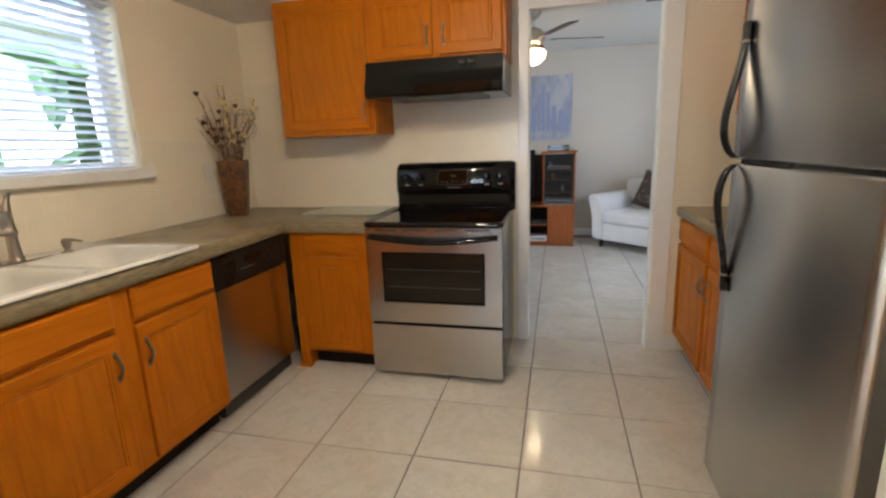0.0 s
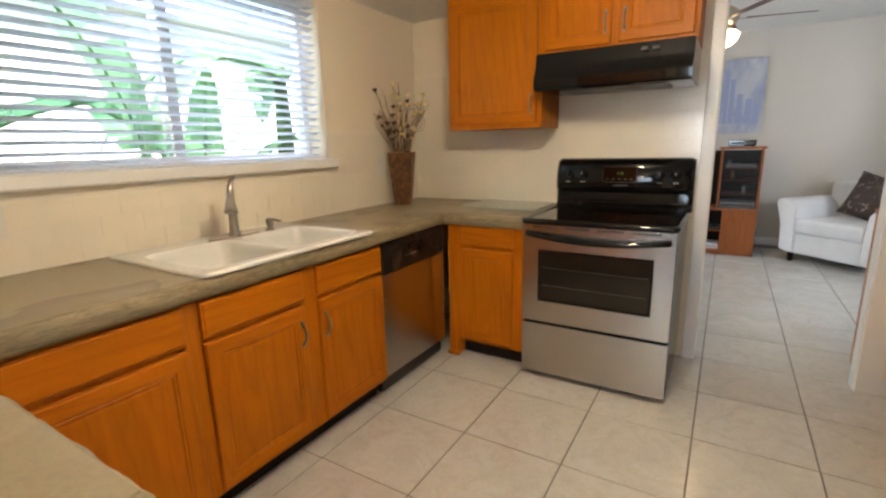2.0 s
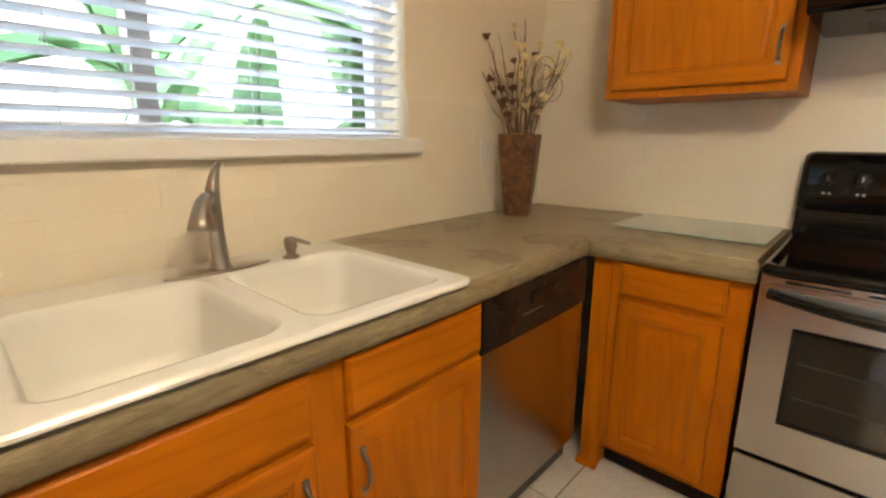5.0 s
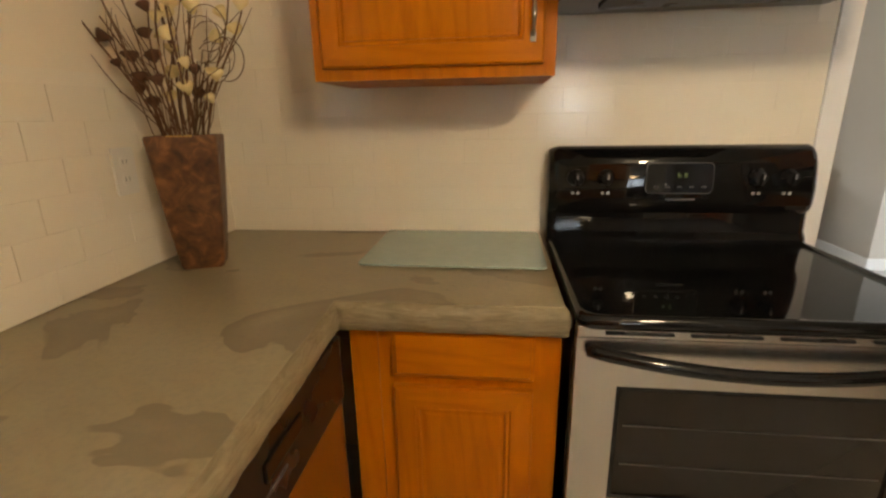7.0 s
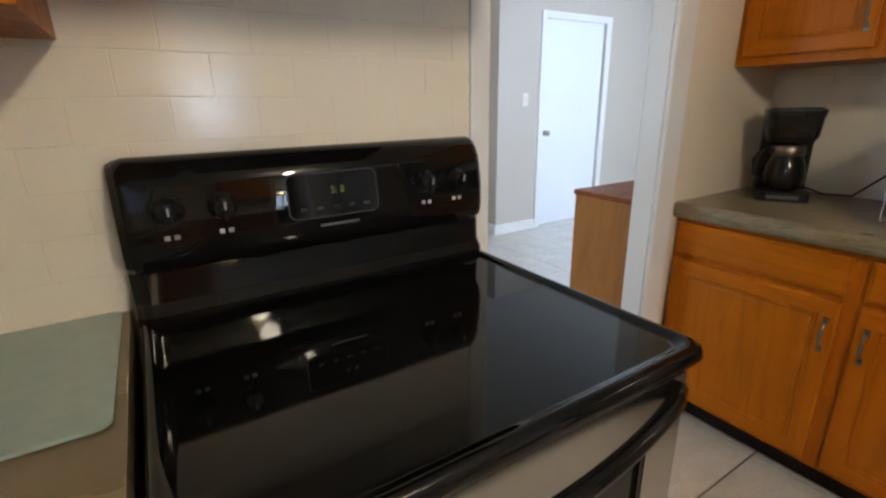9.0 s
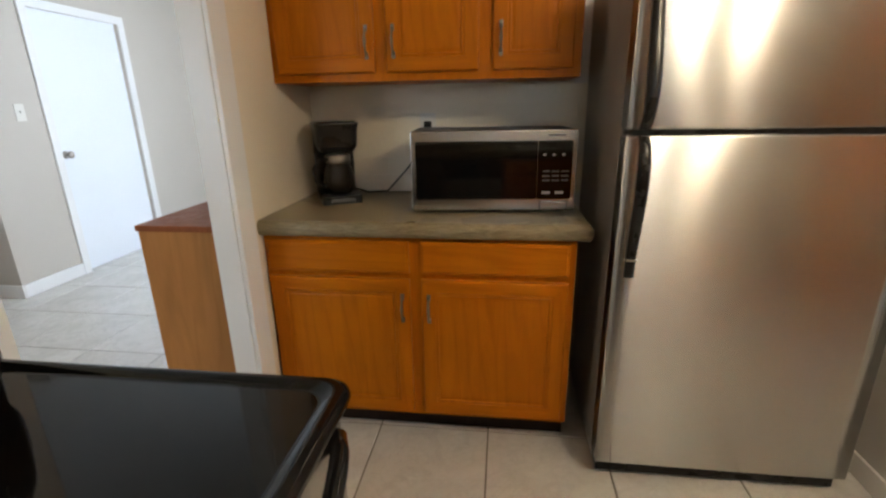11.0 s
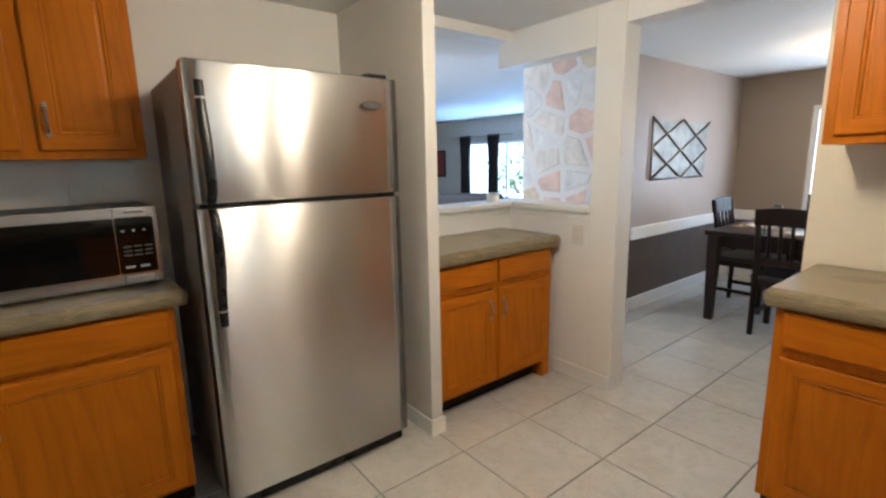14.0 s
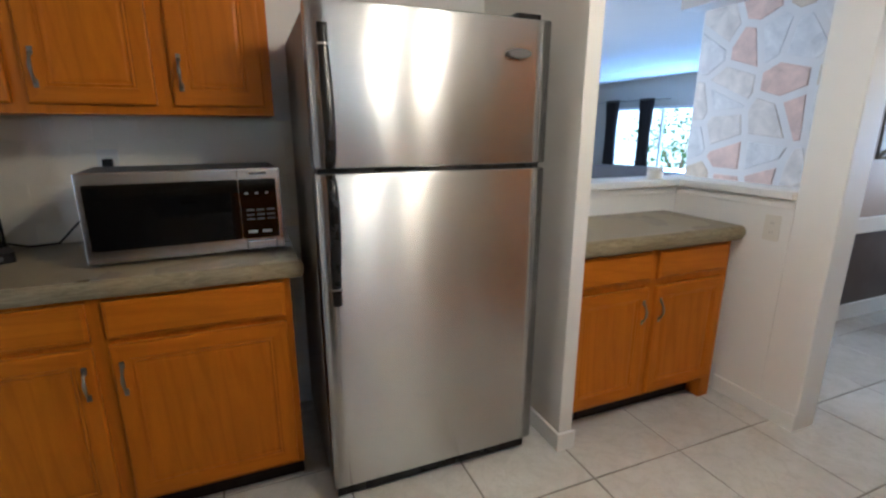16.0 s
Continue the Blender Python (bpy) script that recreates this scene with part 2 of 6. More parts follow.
def leaf_material(name, dark, light):
    m = shader(name, light, 0.4)
    n = Nodes(m)
    s = n.noise(n.coords((2, 14, 2)), 2.0, 4)
    n.out(Base_Color=n.mix(n.grey(s, 0, 1), dark, light), Transmission_Weight=0.0, Specular_IOR_Level=0.3)
    thin = n.add("ShaderNodeBsdfTranslucent")
    thin.inputs["Color"].default_value = (light[0] * 1.0, light[1] * 1.15, light[2] * 1.2, 1)
    both = n.add("ShaderNodeMixShader")
    both.inputs[0].default_value = 0.45
    links = m.node_tree.links
    links.new(n.b.outputs[0], both.inputs[1])
    links.new(thin.outputs[0], both.inputs[2])
    links.new(both.outputs[0], m.node_tree.nodes["Material Output"].inputs["Surface"])
    return m


LEAF = leaf_material("banana_leaf", (0.12, 0.22, 0.105), (0.24, 0.38, 0.19))
SHRUB = leaf_material("shrub_leaf", (0.03, 0.07, 0.02), (0.10, 0.18, 0.05))
GRASS = shader("lawn", (0.07, 0.12, 0.03), 0.9)
n = Nodes(GRASS)
n.out(Base_Color=n.mix(n.noise(n.co.outputs["Object"], 3.0, 6), (0.04, 0.08, 0.02), (0.12, 0.17, 0.05)))
STUCCO = paint("white_stucco", (0.82, 0.82, 0.80), 0.8, 0.6)

BARK = shader("bark_vase", (0.11, 0.055, 0.025), 0.5)
n = Nodes(BARK)
v = n.coords((1, 1, 1))
s = n.noise(v, 16.0, 5, 0.6, 1.0)
cells = n.add("ShaderNodeTexVoronoi", Vector=v, Scale=34.0)
c = n.ramp(s, (0.34, (0.035, 0.014, 0.006)), (0.52, (0.12, 0.05, 0.016)), (0.72, (0.28, 0.13, 0.045)))
c = n.mix(n.grey(cells.outputs["Distance"], 0.75, 0.0, 0.10, 0.45), c, (0.06, 0.02, 0.008))
n.out(Base_Color=c, Roughness=n.grey(s, 0.3, 0.6))
n.bump(cells.outputs["Distance"], 0.6, 0.004)
TWIG = shader("dry_brown_twig", (0.13, 0.062, 0.022), 0.7)
POD = shader("dark_dried_pod", (0.085, 0.034, 0.012), 0.6)
PETAL = shader("cream_dried_petal", (0.78, 0.66, 0.34), 0.7)

LINEN = shader("white_upholstery", (0.68, 0.68, 0.68), 0.9)
n = Nodes(LINEN)
wv = n.noise(n.co.outputs["Object"], 220.0, 2)
n.out(Base_Color=n.mix(n.noise(n.co.outputs["Object"], 6.0, 4), (0.60, 0.60, 0.61), (0.74, 0.74, 0.74)), Sheen_Weight=0.3)
n.bump(wv, 0.35, 0.002)
FLORAL = shader("brown_floral_cushion", (0.06, 0.04, 0.03), 0.85)
n = Nodes(FLORAL)
s = n.noise(n.co.outputs["Object"], 9.0, 3, 0.5, 2.5)
n.out(Base_Color=n.ramp(s, (0.52, (0.045, 0.028, 0.020)), (0.60, (0.07, 0.05, 0.04)), (0.68, (0.30, 0.26, 0.20))))
SEATCLOTH = shader("black_seat_vinyl", (0.018, 0.015, 0.014), 0.45)
CURTAIN = shader("dark_brown_curtain", (0.022, 0.015, 0.013), 0.9)
RUG = shader("grey_sofa_cloth", (0.12, 0.115, 0.12), 0.95)

CANVAS = shader("blue_skyline_canvas", (0.3, 0.34, 0.5), 0.8)
n = Nodes(CANVAS)
g = n.co.outputs["Object"]
wash = n.noise(n.coords((3, 1, 1.2)), 2.0, 5, 0.6, 1.0)
n.out(Base_Color=n.ramp(wash, (0.3, (0.22, 0.24, 0.34)), (0.5, (0.34, 0.35, 0.42)), (0.7, (0.47, 0.45, 0.46))))
SKYLINE = shader("blue_tower_wash", (0.27, 0.30, 0.44), 0.8)
STONE_MATS = []
for tag, col in (("pink", (0.66, 0.48, 0.385)), ("cream", (0.68, 0.62, 0.54)), ("ochre", (0.60, 0.50, 0.36)), ("grey", (0.68, 0.66, 0.62))):
    m = shader(tag + "_flagstone", col, 0.7)
    n = Nodes(m)
    s = n.noise(n.co.outputs["Object"], 7.0, 6, 0.6, 0.5)
    n.out(Base_Color=n.mix(n.grey(s, 0, 1), tuple(a * 0.8 for a in col), tuple(min(a * 1.18, 0.8) for a in col)))
    n.bump(s, 0.5, 0.006)
    STONE_MATS.append(m)
MORTAR = paint("pale_mortar", (0.70, 0.67, 0.62), 0.85, 0.6)

# ---- mesh helpers ----
def box(bm, x0, x1, y0, y1, z0, z1, bevel=0.0, seg=2):
    """Adds a box, its edges rounded by bevel."""
    t = bmesh.new()
    bmesh.ops.create_cube(t, size=1.0)
    for v in t.verts:
        v.co = Vector(((x0 + x1) / 2 + v.co.x * (x1 - x0), (y0 + y1) / 2 + v.co.y * (y1 - y0), (z0 + z1) / 2 + v.co.z * (z1 - z0)))
    if bevel:
        bmesh.ops.bevel(t, geom=t.edges[:], offset=bevel, segments=seg, affect="EDGES", profile=0.6)
    merge(bm, t)
    return bm


def merge(bm, t, m=None):
    """Moves the mesh t into bm."""
    if m is not None:
        bmesh.ops.transform(t, matrix=m, verts=t.verts)
    base = {v: bm.verts.new(v.co) for v in t.verts}
    for f in t.faces:
        g = bm.faces.new([base[v] for v in f.verts])
        g.material_index, g.smooth = f.material_index, f.smooth
    t.free()


def tube(bm, pts, radius, sides=10, caps=True):
    """Adds a round bar along pts; radius is one number or one for each point."""
    pts = [Vector(p) for p in pts]
    rad = radius if isinstance(radius, (list, tuple)) else [radius] * len(pts)
    rings, side = [], None
    for i, p in enumerate(pts):
        d = (pts[min(i + 1, len(pts) - 1)] - pts[max(i - 1, 0)]).normalized()
        if side is None:
            side = d.orthogonal().normalized()
        side = (side - d * side.dot(d)).normalized()
        up = d.cross(side)
        rings.append([bm.verts.new(p + (side * math.cos(a) + up * math.sin(a)) * rad[i]) for a in (2 * math.pi * k / sides for k in range(sides))])
    for a, b in zip(rings, rings[1:]):
        for k in range(sides):
            bm.faces.new((a[k], a[(k + 1) % sides], b[(k + 1) % sides], b[k])).smooth = True
    if caps:
        bm.faces.new(rings[0][::-1])
        bm.faces.new(rings[-1])
    return bm


def lathe(bm, profile, sides=28, at=(0, 0, 0), m=None):
    """Adds a turned shape from (radius, height) pairs."""
    t = bmesh.new()
    rings = [[t.verts.new((max(r, 1e-4) * math.cos(a), max(r, 1e-4) * math.sin(a), z)) for a in (2 * math.pi * k / sides for k in range(sides))] for r, z in profile]
    for a, b in zip(rings, rings[1:]):
        for k in range(sides):
            t.faces.new((a[k], a[(k + 1) % sides], b[(k + 1) % sides], b[k])).smooth = True
    t.faces.new(rings[0][::-1])
    t.faces.new(rings[-1])
    merge(bm, t, (m or Matrix()) if m is not None else Matrix.Translation(at))
    return bm


def prism(bm, pts, y0, y1, bevel=0.0):
    """Adds a plate with an outline in x and z, from y0 to y1."""
    t = bmesh.new()
    a = [t.verts.new((x, y0, z)) for x, z in pts]
    b = [t.verts.new((x, y1, z)) for x, z in pts]
    t.faces.new(a)
    t.faces.new(b[::-1])
    for i in range(len(pts)):
        j = (i + 1) % len(pts)
        t.faces.new((a[j], a[i], b[i], b[j]))
    bmesh.ops.recalc_face_normals(t, faces=t.faces)
    if bevel:
        bmesh.ops.bevel(t, geom=t.edges[:], offset=bevel, segments=2, affect="EDGES")
    merge(bm, t)
    return bm


def rounded(x0, x1, z0, z1, r, n=5):
    """The outline of a rectangle with round corners."""
    out = []
    for cx, cz, a0 in ((x1 - r, z1 - r, 0), (x0 + r, z1 - r, 90), (x0 + r, z0 + r, 180), (x1 - r, z0 + r, 270)):
        for k in range(n + 1):
            a = radians(a0 + 90 * k / n)
            out.append((cx + r * math.cos(a), cz + r * math.sin(a)))
    return out


def loft(bm, loops, mats=None, cap=True):
    """Adds a skin over a row of closed loops of equal length."""
    rings = [[bm.verts.new(p) for p in l] for l in loops]
    for i, (a, b) in enumerate(zip(rings, rings[1:])):
        for k in range(len(a)):
            j = (k + 1) % len(a)
            f = bm.faces.new((a[k], a[j], b[j], b[k]))
            if mats:
                f.material_index = mats(i, k)
    if cap:
        bm.faces.new(rings[0][::-1])
        bm.faces.new(rings[-1])
    bmesh.ops.recalc_face_normals(bm, faces=bm.faces)
    return bm


def meshed(name, bm, mats):
    me = bpy.data.meshes.new(name)
    bm.to_mesh(me)
    bm.free()
    for m in mats if isinstance(mats, (list, tuple)) else [mats]:
        me.materials.append(m)
    return me


def part(name, bm, material, parent, label=""):
    """Links bm as one mesh under a thing or a part."""
    ob = new(name, meshed(name, bm, material))
    ob.parent = parent
    return tagged(ob, label)


def piece(name, mesh, parent, m):
    ob = new(name, mesh)
    ob.parent = parent
    ob.matrix_basis = m
    return ob


def thing(name, m, label, category, group=""):
    ob = new(name)
    ob.empty_display_size = 0.1
    ob.matrix_basis = m
    return tagged(ob, label, category, group)


def solid(name, bm, material, label, category="", kind="structure"):
    return tagged(new(name, meshed(name, bm, material)), label, category, kind=kind)


def B(*a, bevel=0.0, seg=2):
    return box(bmesh.new(), *a, bevel=bevel, seg=seg)


def rbox(x0, x1, y0, y1, z0, z1, r, n=5, axis="y"):
    """A plate with round corners across the given axis."""
    bm = bmesh.new()
    if axis == "y":
        prism(bm, rounded(x0, x1, z0, z1, r, n), y0, y1)
    elif axis == "z":
        prism(bm, rounded(x0, x1, y0, y1, r, n), z0, z1)
        for v in bm.verts:
            v.co = Vector((v.co.x, v.co.z, v.co.y))
        bmesh.ops.recalc_face_normals(bm, faces=bm.faces)
    else:
        prism(bm, rounded(y0, y1, z0, z1, r, n), x0, x1)
        for v in bm.verts:
            v.co = Vector((v.co.y, v.co.x, v.co.z))
        bmesh.ops.recalc_face_normals(bm, faces=bm.faces)
    return bm

# ---- plan ----
WX, EX, NY, SY, CZ = 0.06, 3.55, 0.03, -3.34, 2.18
TOP, FRONT_W, FRONT_N, FRONT_S, FRONT_E = 0.915, 0.712, -0.632, -2.775, 2.925
GX, GY, PITCH = 1.18, -0.857, 0.457

# walls of the kitchen
bm = bmesh.new()
WIN = (-2.46, -0.925, 1.215, 2.12)
box(bm, WX - 0.20, WX, SY - 0.14, WIN[0], 0, CZ + 0.05)
box(bm, WX - 0.20, WX, WIN[1], NY, 0, CZ + 0.05)
box(bm, WX - 0.20, WX, WIN[0], WIN[1], 0, WIN[2])
box(bm, WX - 0.20, WX, WIN[0], WIN[1], WIN[3], CZ + 0.05)
wall_west = solid("wall_west", bm, CREAM, "cream painted kitchen wall with a wide window above the sink")
bm = bmesh.new()
DL, DR, DH = 2.04, 2.80, 2.09
box(bm, WX - 0.20, DL, NY, NY + 0.13, 0, 2.6)
box(bm, DR, EX + 0.14, NY - 0.03, NY + 0.055, 0, 2.6)
box(bm, DL, DR, NY, NY + 0.055, DH, 2.6)
wall_north = solid("wall_north", bm, CREAM, "cream painted kitchen wall behind the cooker with a doorway")
bm = bmesh.new()
box(bm, EX, EX + 0.14, -2.22, NY, 0, CZ + 0.05)
wall_east = solid("wall_east", bm, OFFWHITE, "cream painted kitchen wall behind the refrigerator")
bm = bmesh.new()
box(bm, WX, 1.60, SY - 0.14, SY, 0, 2.4)
wall_south = solid("wall_south", bm, CREAM, "short cream painted kitchen wall beside the dining room")
wall_divider = solid("wall_divider", B(2.75, EX + 0.138, -2.258, -2.192, 0, CZ + 0.05, bevel=0.004), OFFWHITE, "narrow white painted partition beside the refrigerator")
# half walls of the hatch, its post and its beams
bm = bmesh.new()
box(bm, 3.25, 3.37, -3.275, -2.22, 0, 1.055)
box(bm, 2.62, 3.37, -3.41, -3.275, 0, 1.055)
wall_half = solid("wall_half", bm, WHITE, "white painted half wall below the serving hatch")
post = solid("wall_post", B(2.445, 2.62, -3.42, -3.275, 0, 2.34, bevel=0.006), WHITE, "white painted square post at the end of the half wall")
bm = bmesh.new()
box(bm, 1.60, 2.445, -3.45, -3.285, 2.06, 2.36)
box(bm, 2.62, 3.37, -3.41, -3.275, 1.97, 2.36)
box(bm, 3.25, 3.37, -3.275, -2.22, 2.12, 2.36)
beam = solid("trim_beam", bm, WHITE, "white painted beam over the openings")
bm = bmesh.new()
box(bm, 3.21, 3.42, -3.245, -2.22, 1.055, 1.09, 0.004)
box(bm, 2.62, 3.42, -3.45, -3.245, 1.055, 1.09, 0.004)
box(bm, 2.62, 3.25, -3.277, -3.267, 1.01, 1.055, 0.003)
box(bm, 3.24, 3.25, -3.265, -2.22, 1.01, 1.055, 0.003)
hatch_sill = solid("trim_hatch_sill", bm, WHITE, "white painted ledge on the half wall")

# ceilings
solid("ceiling", B(WX - 0.2, EX + 0.14, SY - 0.02, NY, CZ, CZ + 0.08), CEIL, "off-white kitchen ceiling")
solid("ceiling_dining", B(WX - 0.2, 3.30, -7.0, SY - 0.11, 2.20, 2.36), CEIL, "off-white dining room ceiling")
solid("ceiling_living", B(3.30, 12.5, -9.0, -2.22, 2.36, 2.46), CEIL, "off-white living room ceiling")
solid("ceiling_family", B(-1.2, 7.0, NY + 0.13, 4.1, 2.53, 2.66), CEIL, "off-white family room ceiling")
# unseen cover, added to keep sky and sun off the gap between the rooms
solid("roof_courtyard", B(3.69, 7.10, -2.22, 0.16, 2.47, 2.55), CEIL, "unseen plain roof added to shut out sky and sun between the rooms")
solid("ceiling_soffit", B(3.42, 4.15, -3.75, -2.22, 2.22, 2.355), CEIL, "boxed ceiling soffit beyond the hatch")

# other rooms
bm = bmesh.new()
box(bm, 3.18, 3.30, -7.0, -4.70, 0.765, 2.36)
solid("wall_dining_east", bm, MAUVE, "mauve beige dining room wall above the chair rail")
solid("wall_dining_east_dado", B(3.18, 3.30, -7.0, -4.70, 0, 0.765), DADO, "dark brown dado of the dining room wall")
bm = bmesh.new()
DW = (1.40, 2.52, 0.79, 1.85)
box(bm, WX, DW[0], -7.0, -6.86, 0.765, 2.36)
box(bm, DW[1], 3.18, -7.0, -6.86, 0.765, 2.36)
box(bm, DW[0], DW[1], -7.0, -6.86, 0.765, DW[2])
box(bm, DW[0], DW[1], -7.0, -6.86, DW[3], 2.36)
solid("wall_dining_south", bm, TAUPE, "taupe dining room wall with a window")
solid("wall_dining_south_dado", B(WX, 3.18, -7.0, -6.86, 0, 0.765), DADO, "dark brown dado under the dining room window")
solid("wall_dining_west", B(WX - 0.2, WX, -7.0, SY - 0.14, 0, 2.36), TAUPE, "taupe dining room wall")
bm = bmesh.new()
box(bm, 3.15, 3.178, -6.858, -4.70, 0.655, 0.765, 0.006)
box(bm, WX, 3.15, -6.858, -6.83, 0.655, 0.765, 0.006)
solid("trim_chair_rail", bm, WHITE, "broad white chair rail round the dining room")
bm = bmesh.new()
box(bm, 3.163, 3.178, -6.858, -4.70, 0, 0.12, 0.004)
box(bm, WX, 3.163, -6.858, -6.843, 0, 0.12, 0.004)
solid("baseboard_dining", bm, WHITE, "white dining room baseboard")
bm = bmesh.new()
LW = (7.3, 10.1, 0.48, 1.80)
box(bm, 3.30, LW[0], -9.0, -8.82, 0, 2.4)
box(bm, LW[1], 12.5, -9.0, -8.82, 0, 2.4)
box(bm, LW[0], LW[1], -9.0, -8.82, 0, LW[2])
box(bm, LW[0], LW[1], -9.0, -8.82, LW[3], 2.4)
solid("wall_living_south", bm, BEIGE, "grey-beige living room wall with a wide window")
solid("wall_living_east", B(12.4, 12.54, -9.0, -2.22, 0, 2.4), BEIGE, "grey-beige living room wall")
# out of view; the opening is added to let the fill lamp in
bm = bmesh.new()
box(bm, EX + 0.14, 5.5, -2.22, -2.08, 0, 2.4)
box(bm, 7.3, 12.5, -2.22, -2.08, 0, 2.4)
box(bm, 5.5, 7.3, -2.22, -2.08, 0, 0.8)
box(bm, 5.5, 7.3, -2.22, -2.08, 2.1, 2.4)
solid("wall_living_north", bm, BEIGE, "grey-beige living room wall with an added window, out of view")
# the garden's brightness and haze are emitted by the backdrop itself
HAZE = shader("glowing_garden_haze", (0.7, 0.8, 0.85), 0.9)
n = Nodes(HAZE)
n.out(Emission_Color=n.ramp(n.noise(n.coords((1, 1, 1.5)), 0.9, 5), (0.38, (0.18, 0.26, 0.22)), (0.5, (0.45, 0.58, 0.68)), (0.62, (0.62, 0.78, 0.95))), Emission_Strength=0.42)
solid("backdrop", B(-2, 30, -17.1, -17.0, -0.24, 6.0), HAZE, "glowing backdrop for the bright hazy garden beyond the windows")
# opening added out of view for the family room fill lamp
bm = bmesh.new()
FWN = (1.5, 2.9, 0.9, 2.0)
box(bm, -1.2, -1.06, NY + 0.13, FWN[0], 0, 2.6)
box(bm, -1.2, -1.06, FWN[1], 4.1, 0, 2.6)
box(bm, -1.2, -1.06, FWN[0], FWN[1], 0, FWN[2])
box(bm, -1.2, -1.06, FWN[0], FWN[1], FWN[3], 2.6)
solid("wall_family_west", bm, BEIGE, "greige family room wall")
solid("wall_family_north", B(-1.2, 4.11, 3.9, 4.04, 0, 2.6), BEIGE, "greige family room wall behind the television cabinet")
bm = bmesh.new()
FD = (4.675, 5.535, 2.035)
box(bm, 4.11, FD[0], 2.55, 4.04, 0, 2.6)
box(bm, FD[1], 7.0, 2.55, 2.69, 0, 2.6)
box(bm, FD[0], FD[1], 2.55, 2.69, FD[2], 2.6)
wall_entry = solid("wall_entry", bm, BEIGE, "greige wall with a white door")
solid("wall_family_east", B(6.9, 7.04, NY + 0.13, 2.55, 0, 2.6), BEIGE, "greige family room wall")
# hidden wall; its opening is added for the lamp that lights the door
bm = bmesh.new()
box(bm, EX + 0.14, 4.4, NY, NY + 0.13, 0, 2.6)
box(bm, 5.8, 6.9, NY, NY + 0.13, 0, 2.6)
box(bm, 4.4, 5.8, NY, NY + 0.13, 0, 0.85)
box(bm, 4.4, 5.8, NY, NY + 0.13, 2.1, 2.6)
solid("wall_family_south", bm, BEIGE, "greige family room wall with an added window, out of view")
solid("wall_family_return", B(-1.2, WX - 0.20, NY, NY + 0.13, 0, 2.6), BEIGE, "greige family room wall")
bm = bmesh.new()
box(bm, -1.06, 4.11, 3.885, 3.9, 0, 0.10, 0.004)
box(bm, 4.095, 4.11, 2.535, 3.885, 0, 0.10, 0.004)
box(bm, 4.11, FD[0] - 0.06, 2.535, 2.55, 0, 0.10, 0.004)
box(bm, FD[1] + 0.06, 6.9, 2.535, 2.55, 0, 0.10, 0.004)
solid("baseboard_family", bm, WHITE, "white family room baseboard")

# kitchen trim
bm = bmesh.new()
box(bm, DL - 0.055, DL + 0.006, NY - 0.016, NY, 0, DH + 0.05, 0.004)
box(bm, DR - 0.006, DR + 0.095, NY - 0.046, NY - 0.03, 0, DH + 0.05, 0.004)
box(bm, DL + 0.006, DR - 0.006, NY - 0.016, NY, DH - 0.005, DH + 0.05, 0.004)
box(bm, DL - 0.06, DL, NY + 0.13, NY + 0.146, 0, DH + 0.05, 0.004)
box(bm, DL, DL + 0.012, NY, NY + 0.13, 0, DH, 0.003)
box(bm, DR - 0.012, DR, NY - 0.03, NY + 0.055, 0, DH, 0.003)
solid("trim_door_casing", bm, WHITE, "white painted casing of the doorway")
bm = bmesh.new()
box(bm, 2.738, 2.75, -2.270, -2.180, 0, 0.085, 0.003)
box(bm, 2.75, 3.0, -2.192, -2.180, 0, 0.085, 0.003)
box(bm, 2.445, 2.86, -3.275, -3.263, 0, 0.085, 0.003)
box(bm, DR + 0.095, 2.97, NY - 0.042, NY - 0.03, 0, 0.085, 0.003)
solid("baseboard", bm, WHITE, "low white kitchen baseboard")

# ground and floors
solid("ground", B(-60, 60, -60, 60, -0.34, -0.24), GRASS, "lawn round the house")
floor = solid("floor", B(-1.2, 12.5, -9.0, 4.1, -0.16, -0.004), GROUT, "brown grout bed of the tiled floor")

# ---- kitchen cabinets ----
def raised_door(w, h):
    """A cabinet door with a raised panel, its front at y = 0, from the origin up and to the right."""
    def ring(i, y):
        return [(i, y, i), (w - i, y, i), (w - i, y, h - i), (i, y, h - i)]
    steps = [(0, 0.019), (0, 0.005), (0.002, 0.002), (0.006, 0.0), (0.050, 0.0), (0.052, 0.003), (0.055, 0.0035), (0.058, 0.0015), (0.061, 0.0015), (0.064, 0.0065), (0.070, 0.0065), (0.076, 0.005), (0.080, 0.0048)]
    bm = bmesh.new()
    loft(bm, [ring(i, y) for i, y in steps], lambda i, k: 1 if k in (0, 2) and i < 4 else 0)
    return bm


def slab_front(w, h):
    def ring(i, y):
        return [(i, y, i), (w - i, y, i), (w - i, y, h - i), (i, y, h - i)]
    bm = bmesh.new()
    return loft(bm, [ring(i, y) for i, y in ((0, 0.019), (0, 0.007), (0.003, 0.004), (0.007, 0.004), (0.011, 0.0), (0.016, 0.0))])


def pull(parent, x, z):
    """A small arched bar handle, upright."""
    bm = bmesh.new()
    pts = [(x, 0.002 - 0.026 * math.sin(math.pi * k / 10) ** 0.6, z - 0.045 + 0.09 * k / 10) for k in range(11)]
    tube(bm, pts, [0.006, 0.005, 0.004, 0.0045, 0.0055, 0.006, 0.0055, 0.0045, 0.004, 0.005, 0.006], 8)
    for e in (-1, 1):
        box(bm, x - 0.007, x + 0.007, -0.004, 0.0, z + e * 0.047 - 0.012, z + e * 0.047 + 0.012, 0.002)
    return part("handle", bm, PEWTER, parent, "aged pewter arched handle")


